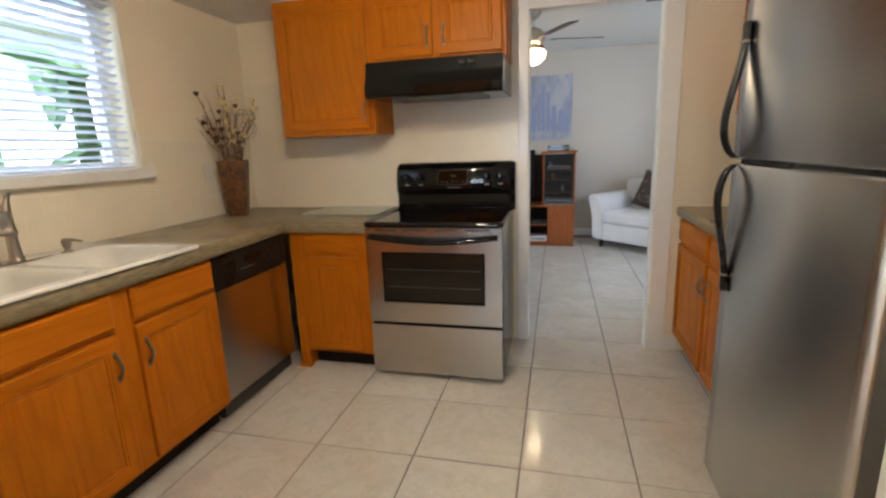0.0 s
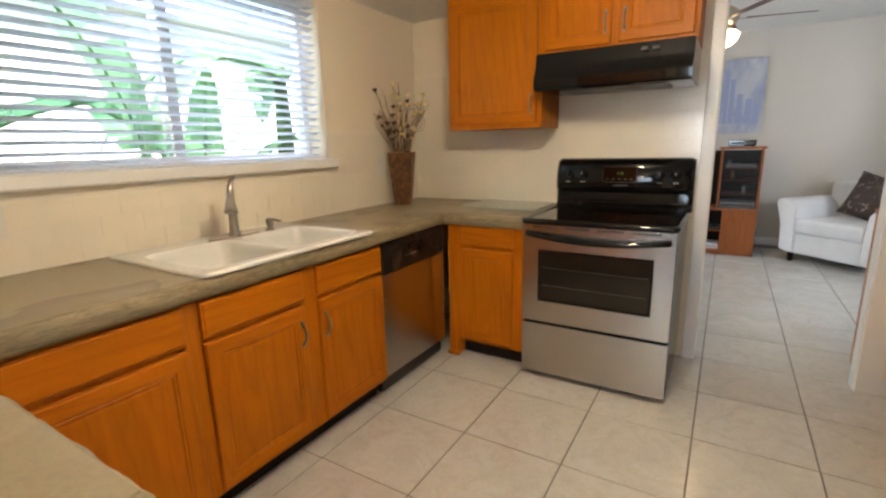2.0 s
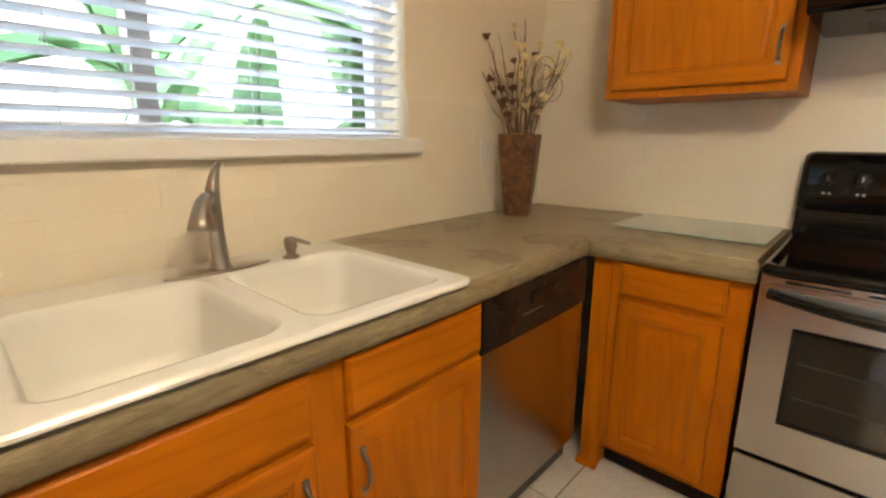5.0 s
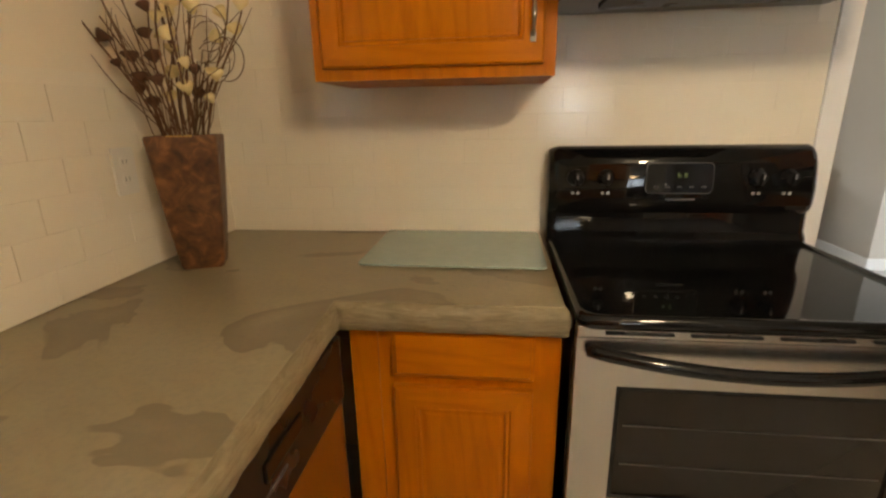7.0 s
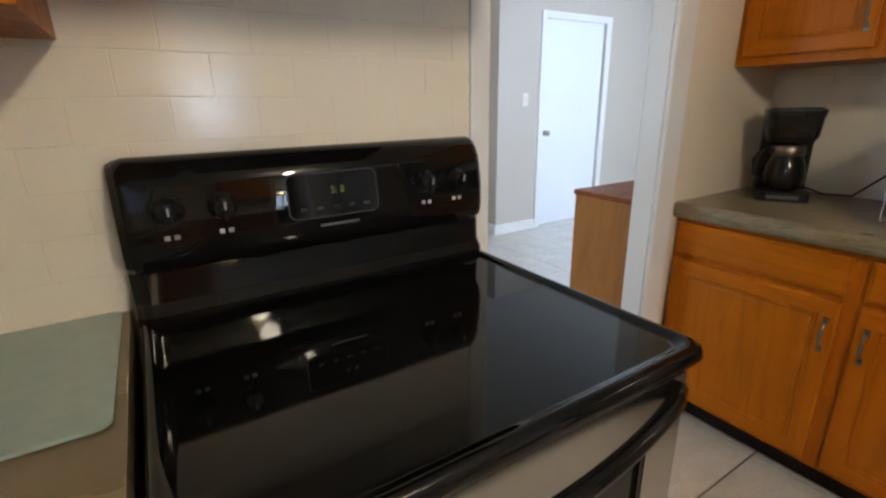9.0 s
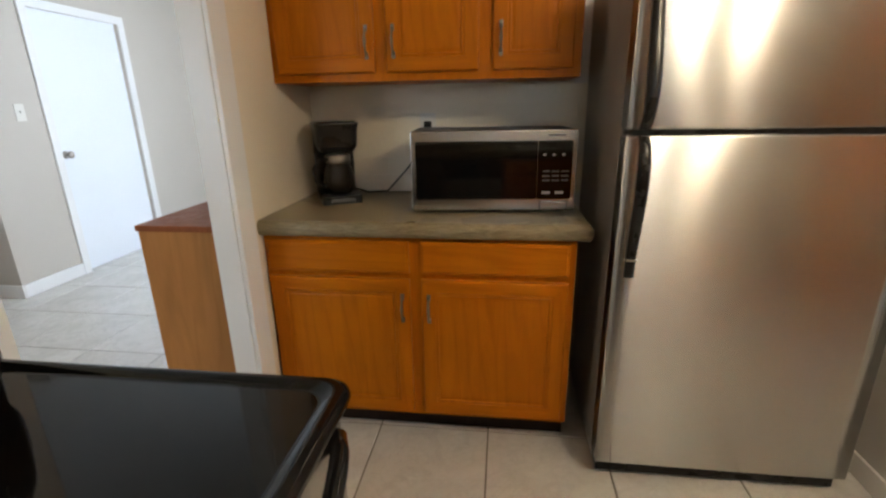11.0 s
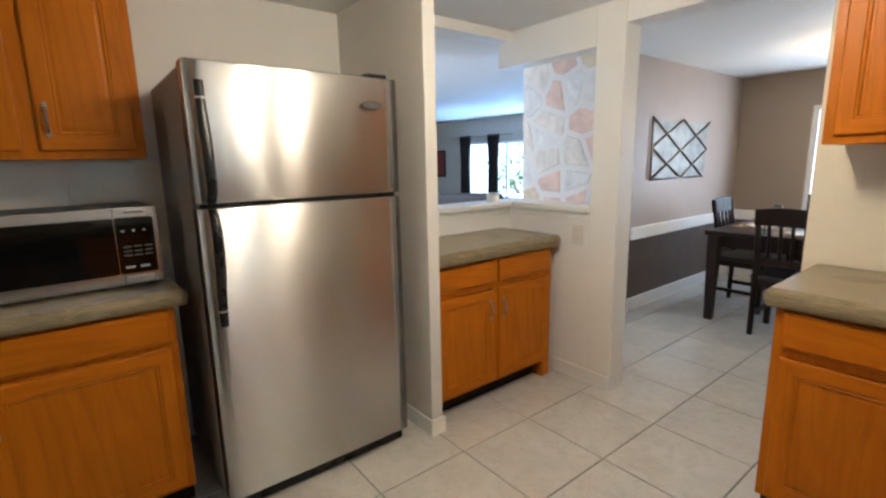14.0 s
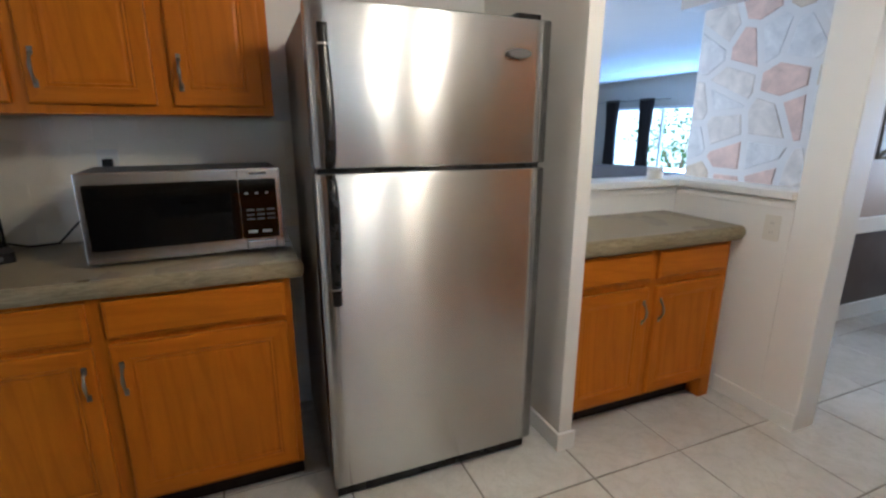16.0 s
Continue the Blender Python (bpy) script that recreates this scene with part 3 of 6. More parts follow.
def cabinet(m, width, fronts, label, base=True, z0=0.105, z1=0.845, depth=0.60, toe=True, foot=False, open_top=0.0):
    """A wooden cabinet; its face lies at y = 0 and looks to -y. fronts: (kind, x0, x1, z0, z1, side of the handle)."""
    c = thing("base_cabinet" if base else "wall_cabinet", m, label, "cabinet", "kitchen base cabinets" if base else "kitchen wall cabinets")
    part("body", B(0.001, width - 0.001, 0.02, depth, z0, z1 - open_top, bevel=0.001), OAK_V, c)
    bm = bmesh.new()
    xs = sorted({0.0, width} | {f[1] - 0.012 for f in fronts} | {f[2] + 0.012 for f in fronts})
    box(bm, 0, width, 0, 0.02, z0, min(f[3] for f in fronts) + 0.012)
    box(bm, 0, width, 0, 0.02, max(f[4] for f in fronts) - 0.012, z1)
    lo, hi = min(f[3] for f in fronts) + 0.012, max(f[4] for f in fronts) - 0.012
    edges = [0.0] + [v for f in sorted({(f[1], f[2]) for f in fronts}) for v in (f[0] + 0.012, f[1] - 0.012)] + [width]
    for a, b in zip(edges[::2], edges[1::2]):
        box(bm, a, b, 0, 0.02, lo, hi)
    for f in fronts:
        if f[0] == "drawer":
            box(bm, f[1] + 0.012, f[2] - 0.012, 0, 0.02, f[3] - 0.03, f[3] + 0.012)
    part("face_frame", bm, OAK_V, c)
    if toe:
        # set-back board, far darker than the oak face
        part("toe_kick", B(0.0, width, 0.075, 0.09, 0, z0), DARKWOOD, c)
    if foot:
        part("foot", B(width - 0.07, width, 0.0, 0.10, 0, z0, bevel=0.002), OAK_V, c)
    for kind, a, b, p, q, side in fronts:
        bm = slab_front(b - a, q - p) if kind == "drawer" else raised_door(b - a, q - p)
        f = part("drawer_front" if kind == "drawer" else "door", bm, [OAK_H, OAK_H] if kind == "drawer" else [OAK_V, OAK_H], c)
        f.location = (a, -0.0195, p)
        if side:
            z = (q - p) - 0.115 if base else 0.105
            pull(f, 0.028 if side == "l" else (b - a) - 0.028, z)
    return c


UP, LOW = (0.700, 0.833), (0.125, 0.665)
UP_W, LOW_W = (0.702, 0.832), (0.125, 0.684)
UP_N, LOW_N = (0.724, 0.843), (0.128, 0.699)
UP_E, LOW_E = (0.718, 0.842), (0.125, 0.697)


def west(y):
    return pose(FRONT_W - 0.04, y, 0, 0, 0, 90)


# under the window, from the south end to the dishwasher
cabinet(west(-2.735), 0.52, [("drawer", 0.02, 0.490, *UP_W, ""), ("door", 0.02, 0.490, *LOW_W, "")], "honey oak base cabinet with a raised-panel door in the corner")
cabinet(west(-2.215), 0.978, [("drawer", 0.024, 0.460, *UP_W, ""), ("door", 0.024, 0.460, *LOW_W, "r"), ("drawer", 0.538, 0.967, *UP_W, ""), ("door", 0.538, 0.967, *LOW_W, "l")],
        "honey oak sink base cabinet with two raised-panel doors", open_top=0.15)
# corner filler beside the dishwasher, and the narrow cabinet by the cooker
bm = bmesh.new()
box(bm, 0.69, 0.757, -0.596, -0.505, 0.0, 0.845, 0.003)
filler = thing("corner_filler", pose(0, 0, 0), "honey oak filler post in the cabinet corner", "filler")
part("post", bm, OAK_V, filler)
part("shoe", B(0.682, 0.765, -0.618, -0.588, 0, 0.022, bevel=0.005), OAK_H, filler)
cabinet(pose(0.758, FRONT_N + 0.040, 0), 0.418, [("drawer", 0.034, 0.360, *UP_N, ""), ("door", 0.034, 0.360, *LOW_N, "")], "narrow honey oak base cabinet beside the cooker")
# south leg
cabinet(pose(1.53, FRONT_S - 0.04, 0, 0, 0, 180), 0.88, [("drawer", 0.03, 0.42, *UP, ""), ("door", 0.03, 0.42, *LOW, "r"), ("drawer", 0.46, 0.85, *UP, ""), ("door", 0.46, 0.85, *LOW, "l")],
        "honey oak base cabinet below the short worktop")
# east leg
cabinet(pose(FRONT_E + 0.035, NY - 0.033, 0, 0, 0, -90), 0.583, [("drawer", 0.012, 0.557, *UP_E, ""), ("door", 0.012, 0.557, *LOW_E, "r")], "honey oak base cabinet below the coffee maker", z1=0.857)
cabinet(pose(FRONT_E + 0.035, NY - 0.616, 0, 0, 0, -90), 0.572, [("drawer", 0.018, 0.549, *UP_E, ""), ("door", 0.018, 0.549, *LOW_E, "l")], "honey oak base cabinet below the microwave oven", z1=0.857)
# hatch
cabinet(pose(2.825, -2.262, 0, 0, 0, -90), 0.928, [("drawer", 0.012, 0.418, *UP, ""), ("door", 0.012, 0.418, *LOW, "r"), ("drawer", 0.463, 0.893, *UP, ""), ("door", 0.463, 0.893, *LOW, "l")],
        "honey oak base cabinet under the serving hatch", depth=0.43, foot=True)
# wall cabinets
UB = 1.40
cabinet(pose(0.548, NY - 0.332, 0), 0.618, [("door", 0.027, 0.588, UB + 0.03, 2.135, "r")], "honey oak wall cabinet with one raised-panel door", False, UB, CZ, 0.332, False)
cabinet(pose(1.166, NY - 0.332, 0), 0.778, [("door", 0.02, 0.370, 1.812, 2.135, "r"), ("door", 0.408, 0.758, 1.812, 2.135, "l")], "short honey oak wall cabinet above the range hood", False, 1.784, CZ, 0.332, False)
cabinet(pose(3.20, NY - 0.032, 0, 0, 0, -90), 0.828, [("door", 0.025, 0.41, UB + 0.03, 2.135, "r"), ("door", 0.455, 0.797, UB + 0.03, 2.135, "l")], "honey oak wall cabinet with two raised-panel doors", False, UB, CZ, 0.33, False)
cabinet(pose(3.20, NY - 0.86, 0, 0, 0, -90), 0.335, [("door", 0.02, 0.305, UB + 0.03, 2.135, "l")], "narrow honey oak wall cabinet beside the refrigerator", False, UB, CZ, 0.33, False)
cabinet(pose(1.51, -3.02, 0, 0, 0, 180), 0.80, [("door", 0.03, 0.38, UB + 0.03, 2.135, "r"), ("door", 0.42, 0.77, UB + 0.03, 2.135, "l")], "honey oak wall cabinet at the end of the short wall", False, UB, CZ, 0.318, False)

# ---- worktops ----
SINK = (0.127, 0.684, -2.165, -1.345)


def worktop(name, cells, path, label, low=0.845):
    """A concrete slab from rectangles (x0, x1, y0, y1) with a chiselled edge along path."""
    w = thing(name, pose(0, 0, 0), label, "worktop")
    for c in cells:
        if len(c) > 4:
            bm = bmesh.new()
            loft(bm, [[(c[i], c[i + 1], z) for i in range(0, len(c), 2)] for z in (low + 0.001, TOP)])
            part("slab", bm, CONCRETE, w)
            continue
        x0, x1, y0, y1 = c
        part("slab", B(x0, x1, y0, y1, low + 0.001, TOP), CONCRETE, w)
    prof = [(-0.006, TOP), (0.001, TOP - 0.0015), (0.008, TOP - 0.007), (0.012, TOP - 0.016), (0.014, TOP - 0.027), (0.014, TOP - 0.038), (0.012, TOP - 0.050), (0.009, TOP - 0.060), (0.004, TOP - 0.068), (-0.006, TOP - 0.070)]
    prof = [(o, TOP - (TOP - z) * (TOP - low) / 0.07) for o, z in prof]
    pts = []
    for a, b in zip(path, path[1:]):
        a, b = Vector((*a, 0)), Vector((*b, 0))
        k = max(2, int((b - a).length / 0.012))
        pts += [(a + (b - a) * (i / k), (b - a).normalized()) for i in range(k + 1)]
    bm = bmesh.new()
    rows = []
    for i, (p, d) in enumerate(pts):
        if i + 1 < len(pts) and (pts[i + 1][0] - p).length < 1e-5:
            nrm = (d + pts[i + 1][1]).normalized()
            k = 1 / max(nrm.dot(d), 0.5)
        elif i and (pts[i - 1][0] - p).length < 1e-5:
            nrm = (d + pts[i - 1][1]).normalized()
            k = 1 / max(nrm.dot(d), 0.5)
        else:
            nrm, k = d, 1.0
        out = Vector((nrm.y, -nrm.x, 0)) * k
        row = []
        for j, (o, z) in enumerate(prof):
            q = p + out * o + Vector((0, 0, z))
            amp = 0.0 if j in (0, len(prof) - 1) else 0.0045
            q += out * amp * noise.noise(q * 26 + Vector((0, 0, q.z * 60))) + out * amp * 0.9 * noise.noise(q * 9)
            if 0 < j < 4:
                q.z -= 0.004 * max(0, noise.noise(p * 14 + Vector((7, 3, 1))))
            row.append(bm.verts.new(q))
        rows.append(row)
    for a, b in zip(rows, rows[1:]):
        if (a[0].co - b[0].co).length < 1e-6:
            continue
        for j in range(len(prof) - 1):
            bm.faces.new((a[j], a[j + 1], b[j + 1], b[j])).smooth = True
    bmesh.ops.remove_doubles(bm, verts=bm.verts, dist=1e-5)
    bmesh.ops.recalc_face_normals(bm, faces=bm.faces)
    bm.faces.ensure_lookup_table()
    part("edge", bm, EDGE, w, "rough chiselled concrete edge")
    return w


FW, FN, FS, FE = FRONT_W - 0.012, FRONT_N + 0.012, FRONT_S - 0.012, FRONT_E + 0.012
worktop("worktop", [(WX, -1.345, FW, -1.345, FW - 0.03, FN, FW - 0.03, NY, WX, NY), (FW - 0.03, 1.176, FN, NY), (WX, SINK[0], SINK[2], SINK[3]), (SINK[1] - 0.02, FW, SINK[2], SINK[3]), (WX, FW, SY, SINK[2]), (FW, 1.545, SY, FS)],
        [(1.545, SY), (1.545, FS), (FW, FS), (FW, -1.345), (FW - 0.03, FN), (1.176, FN), (1.176, FN + 0.02)], "U-shaped grey-brown concrete worktop round the sink")
worktop("worktop", [(FE, EX, -1.19, NY - 0.032)], [(FE, NY - 0.032), (FE, -1.19), (FE + 0.05, -1.19)][::1], "grey-brown concrete worktop beside the refrigerator", 0.857)
worktop("worktop", [(2.787, 3.25, -3.195, -2.261)], [(2.787, -2.261), (2.787, -3.195), (2.81, -3.195)], "grey-brown concrete worktop under the serving hatch")

# ---- sink, tap and dispenser ----
sink = thing("kitchen_sink", pose(0.412, -1.755, TOP), "white enamelled double-bowl sink set in the worktop", "sink")
bm = bmesh.new()
RX0, RX1, RY0, RY1 = -0.305, 0.302, -0.425, 0.425


def bowl_loops(x0, x1, y0, y1):
    def lp(i, z, r):
        return [(x, y, z) for x, y in rounded(x0 + i, x1 - i, y0 + i, y1 - i, r, 5)]
    return [lp(-0.006, 0.013, 0.06), lp(0.002, 0.011, 0.055), (lp(0.008, 0.002, 0.05)), lp(0.014, -0.02, 0.05), lp(0.028, -0.13, 0.05), lp(0.045, -0.165, 0.045), lp(0.08, -0.18, 0.04)]


bowls = [(-0.165, 0.262, 0.025, 0.385), (-0.165, 0.262, -0.385, -0.025)]
for x0, x1, y0, y1 in bowls:
    t = bmesh.new()
    loops = bowl_loops(x0, x1, y0, y1)
    rings = [[t.verts.new(p) for p in l] for l in loops]
    for a, b in zip(rings, rings[1:]):
        for k in range(len(a)):
            t.faces.new((a[k], a[(k + 1) % len(a)], b[(k + 1) % len(a)], b[k])).smooth = True
    t.faces.new(rings[-1]).smooth = True
    merge(bm, t)
part("bowl", bm, PORCELAIN, sink)
bm = bmesh.new()
xs = [RX0, -0.171, 0.268, RX1]
ys = [RY0, -0.391, -0.019, 0.019, 0.391, RY1]
hole = {(1, 1), (1, 3)}
for i in range(3):
    for j in range(5):
        if (i, j) not in hole:
            f = [bm.verts.new((x, y, 0.013)) for x, y in ((xs[i], ys[j]), (xs[i + 1], ys[j]), (xs[i + 1], ys[j + 1]), (xs[i], ys[j + 1]))]
            bm.faces.new(f)
for x0, x1, y0, y1 in bowls:
    ring = [(x, y) for x, y in rounded(x0 - 0.006, x1 + 0.006, y0 - 0.006, y1 + 0.006, 0.06, 5)]
    cs = [(x1 + 0.006, y1 + 0.006), (x0 - 0.006, y1 + 0.006), (x0 - 0.006, y0 - 0.006), (x1 + 0.006, y0 - 0.006)]
    for q in range(4):
        arc = ring[q * 6:q * 6 + 6]
        bm.faces.new([bm.verts.new((*p, 0.013)) for p in [cs[q]] + arc[::-1]])
bmesh.ops.remove_doubles(bm, verts=bm.verts, dist=1e-5)
for f in bm.faces:
    if f.normal.z < 0:
        f.normal_flip()
part("rim", bm, PORCELAIN, sink)
bm = bmesh.new()
loft(bm, [[(x, y, z) for x, y in rounded(RX0 - i, RX1 + i, RY0 - i, RY1 + i, 0.03 + i)] for i, z in ((0.0, 0.013), (0.006, 0.011), (0.010, 0.006), (0.010, 0.0))], cap=False)
bmesh.ops.recalc_face_normals(bm, faces=bm.faces)
part("lip", bm, PORCELAIN, sink)
for y in (0.205, -0.205):
    part("drain", lathe(bmesh.new(), [(0.0, -0.176), (0.03, -0.176), (0.042, -0.174), (0.045, -0.179)], 24, (0.05, y, 0)), STEEL_H, sink, "steel drain strainer")

faucet = thing("kitchen_faucet", pose(0.222, -1.712, TOP + 0.013), "brushed nickel single-lever faucet on the sink rim", "faucet")
bm = bmesh.new()
prism(bm, [(0.13 * math.cos(a) * (1 if abs(math.cos(a)) < 1 else 1), 0.030 * math.sin(a)) for a in (2 * math.pi * k / 36 for k in range(36))], 0, 0.006)
for v in bm.verts:
    v.co = Vector((v.co.z, v.co.x, v.co.y))
bmesh.ops.recalc_face_normals(bm, faces=bm.faces)
part("deck_plate", bm, NICKEL, faucet)
bm = bmesh.new()
tube(bm, [(0, 0, 0.004), (0, 0, 0.012), (0, 0, 0.03), (0.001, -0.001, 0.09), (0.003, -0.002, 0.15), (0.004, -0.003, 0.185)], [0.030, 0.026, 0.022, 0.018, 0.0165, 0.017], 20)
part("column", bm, NICKEL, faucet)
bm = bmesh.new()
tube(bm, [(0.002, -0.002, 0.150), (0.022, -0.016, 0.178), (0.046, -0.034, 0.186), (0.068, -0.050, 0.178), (0.082, -0.060, 0.158), (0.090, -0.066, 0.135), (0.093, -0.068, 0.122)], [0.015, 0.0145, 0.015, 0.017, 0.021, 0.027, 0.029], 18)
part("spout", bm, NICKEL, faucet)
bm = bmesh.new()
tube(bm, [(0.004, -0.003, 0.180), (0.001, 0.001, 0.205), (-0.003, 0.008, 0.230), (0.002, 0.013, 0.252), (0.014, 0.016, 0.264), (0.026, 0.016, 0.266)], [0.017, 0.0155, 0.012, 0.009, 0.006, 0.003], 14)
part("lever", bm, NICKEL, faucet)
soap = thing("soap_dispenser", pose(0.228, -1.522, TOP + 0.013), "small brushed nickel soap dispenser on the sink rim", "dispenser")
part("base", lathe(bmesh.new(), [(0.024, 0), (0.024, 0.004), (0.014, 0.008), (0.012, 0.02), (0.016, 0.024), (0.018, 0.045), (0.015, 0.056), (0.004, 0.059)], 20), PEWTER, soap)
part("nozzle", tube(bmesh.new(), [(0.0, 0, 0.047), (0.02, 0.012, 0.05), (0.048, 0.03, 0.041)], [0.007, 0.006, 0.0045], 10), PEWTER, soap)

# ---- dishwasher ----
dw = thing("dishwasher", pose(FRONT_W - 0.045, -1.236, 0, 0, 0, 90), "stainless steel dishwasher with a black control panel under the worktop", "dishwasher")
part("tub", B(0.004, 0.606, 0.03, 0.58, 0.02, 0.845), CHARCOAL, dw)
part("door_panel", rbox(0.006, 0.604, -0.006, 0.03, 0.115, 0.672, 0.006), STEEL_V, dw, "brushed stainless steel door")
bm = rbox(0.006, 0.604, -0.012, 0.03, 0.680, 0.838, 0.006)
control = part("control_panel", bm, BLACKPLASTIC, dw, "black control panel")
part("latch", B(0.235, 0.375, -0.018, -0.011, 0.765, 0.80, bevel=0.004), BLACK, control)
part("brand_strip", B(0.20, 0.31, -0.0135, -0.0115, 0.735, 0.742), DIM, control)
part("kick_plate", B(0.006, 0.604, 0.05, 0.06, 0.012, 0.112), BLACKPLASTIC, dw)

# ---- cooker ----
st = thing("cooker", pose(1.194, -0.641, 0), "black and stainless steel electric cooker with a glass hob", "cooker")
SWD = 0.760
part("body", B(0.002, SWD - 0.002, 0.03, 0.66, 0.03, 0.895), BLACK, st)
for sx in (0.03, SWD - 0.03):
    for sy in (0.08, 0.6):
        part("foot", lathe(bmesh.new(), [(0.018, 0), (0.018, 0.01), (0.012, 0.032)], 12, (sx, sy, 0)), BLACKPLASTIC, st)
part("storage_drawer", rbox(0.004, SWD - 0.004, -0.004, 0.04, 0.035, 0.325, 0.01), STEEL_H, st, "brushed stainless steel storage drawer")
# oven door with its window
ov = part("oven_door", bmesh.new(), STEEL_H, st, "brushed stainless steel oven door")
bm = bmesh.new()
for a in ((0.004, 0.092, 0.345, 0.862), (0.668, 0.756, 0.345, 0.862), (0.092, 0.668, 0.345, 0.462), (0.092, 0.668, 0.752, 0.862)):
    box(bm, a[0], a[1], -0.010, 0.03, a[2], a[3])
bmesh.ops.remove_doubles(bm, verts=bm.verts, dist=1e-5)
bm.to_mesh(ov.data)
bm.free()
part("window", B(0.10, 0.66, -0.002, 0.002, 0.47, 0.744), OVENGLASS, ov, "smoked oven glass")
bm = bmesh.new()
for a in ((0.092, 0.668, 0.462, 0.472), (0.092, 0.668, 0.742, 0.752), (0.092, 0.102, 0.472, 0.742), (0.658, 0.668, 0.472, 0.742)):
    box(bm, a[0], a[1], -0.008, 0.004, a[2], a[3])
part("window_trim", bm, BLACK, ov)
for z in (0.55, 0.65):
    part("oven_rack", B(0.115, 0.645, -0.0036, -0.0022, z, z + 0.003), CHARCOAL, ov)
bm = bmesh.new()
hp = [(0.03 + 0.70 * k / 24, -0.012 - 0.048 * math.sin(math.pi * k / 24) ** 0.55, 0.838 - 0.022 * math.sin(math.pi * k / 24)) for k in range(25)]
tube(bm, hp, [0.017] + [0.0145] * 23 + [0.017], 12)
part("handle", bm, BLACK, ov, "bowed black handle")
for k in range(4):
    part("vent_slot", rbox(0.06 + k * 0.167, 0.06 + k * 0.167 + 0.135, -0.0125, -0.009, 0.8715, 0.8785, 0.003), BLACKPLASTIC, st)
part("vent_trim", B(0.004, SWD - 0.004, -0.0095, 0.03, 0.863, 0.889, bevel=0.002), STEEL_H, st)
# hob
bm = bmesh.new()


def plate(i, z, r=0.035):
    return [(x, y, z) for x, y in rounded(0.0 + i, SWD + 0.008 - i, -0.034 + i, 0.66 - i * 0.2, r, 6)]


loft(bm, [plate(0.010, 0.888), plate(0.001, 0.893), plate(-0.003, 0.903), plate(0.0, 0.915), plate(0.008, 0.921), plate(0.018, 0.921), plate(0.026, 0.914), plate(0.034, 0.9125)])
for f in bm.faces:
    f.smooth = len(f.verts) == 4
hob = part("hob", bm, BLACKGLASS, st, "glossy black ceramic hob")
# back guard, its face leaning back
bm = bmesh.new()
def on_guard(z):
    return 0.568 + 1.2 * (z - 1.065) ** 2


side = [(0.57, 0.905), (0.57, 0.925), (0.585, 0.945), (0.588, 1.005), (0.575, 1.018), (0.5695, 1.032)]
side += [(on_guard(1.045 + 0.0125 * k), 1.045 + 0.0125 * k) for k in range(11)]
side += [(0.592, 1.190), (0.604, 1.203), (0.622, 1.210), (0.652, 1.208), (0.662, 1.195), (0.662, 0.905)]


def lean(x, i):
    return [(x, y + i * (0.02 if y < 0.63 else 0), z - i * 0.012 if z > 1.1 else z) for y, z in side]


loft(bm, [lean(-0.004, 1), lean(0.008, 0.35), lean(0.022, 0), lean(SWD - 0.010, 0), lean(SWD + 0.004, 0.35), lean(SWD + 0.016, 1)])
for f in bm.faces:
    f.smooth = len(f.verts) == 4 and abs(f.normal.x) < 0.5 and f.calc_center_median().z > 1.03
back = part("back_guard", bm, BLACK, st, "glossy black control panel")


GM = Matrix.Rotation(radians(7.3), 4, "X")
for kx in (0.075, 0.165, 0.60, 0.685):
    bm = bmesh.new()
    km = Matrix.Translation((kx, on_guard(1.118) - 0.001, 1.118)) @ Matrix.Rotation(radians(97.3), 4, "X")
    lathe(bm, [(0.026, 0), (0.026, 0.004), (0.021, 0.008), (0.019, 0.024), (0.016, 0.028)], 20, m=km)
    t = bmesh.new()
    box(t, -0.005, 0.005, -0.019, 0.019, 0.022, 0.036, 0.002)
    merge(bm, t, km)
    k = part("knob", bm, BLACKPLASTIC, back, "black control knob")
    bm = bmesh.new()
    t = bmesh.new()
    box(t, -0.002, 0.002, 0.002, 0.017, 0.0362, 0.0368)
    merge(bm, t, km)
    part("pointer", bm, MARK, k)
    bm = bmesh.new()
    for dx in (-0.012, 0.004):
        box(bm, kx + dx, kx + dx + 0.009, on_guard(1.07) - 0.0016, on_guard(1.07), 1.066, 1.074)
    part("marking", bm, MARK, back)
bm = rbox(0.285, 0.475, 0, 0.004, 0, 0.088, 0.014)
for v in bm.verts:
    v.co = Matrix.Translation((0, on_guard(1.072) - 0.0065, 1.072)) @ (Matrix.Rotation(radians(-7.3), 4, "X") @ v.co)
disp = part("display", bm, BLACKGLASS, back, "clock display")
bm = rbox(0.2825, 0.4775, 0, 0.004, -0.0025, 0.0905, 0.016)
for v in bm.verts:
    v.co = Matrix.Translation((0, on_guard(1.072) - 0.0053, 1.072)) @ (Matrix.Rotation(radians(-7.3), 4, "X") @ v.co)
part("display_rim", bm, CHARCOAL, back)
for k in range(5):
    part("touch_key", B(0.306 + 0.034 * k, 0.318 + 0.034 * k, on_guard(1.09) - 0.0092, on_guard(1.09) - 0.0055, 1.087, 1.092), CHARCOAL, disp)


def lettering(name, text, size, m, material, parent, align="CENTER"):
    cu = bpy.data.curves.new(name, "FONT")
    cu.body, cu.size, cu.extrude, cu.align_x = text, size, 0.0004, align
    ob = new(name, cu)
    dg = bpy.context.evaluated_depsgraph_get()
    me = bpy.data.meshes.new_from_object(ob.evaluated_get(dg))
    bpy.data.objects.remove(ob)
    me.materials.clear()
    me.materials.append(material)
    ob = new(name, me)
    ob.parent, ob.matrix_basis = parent, m
    return ob


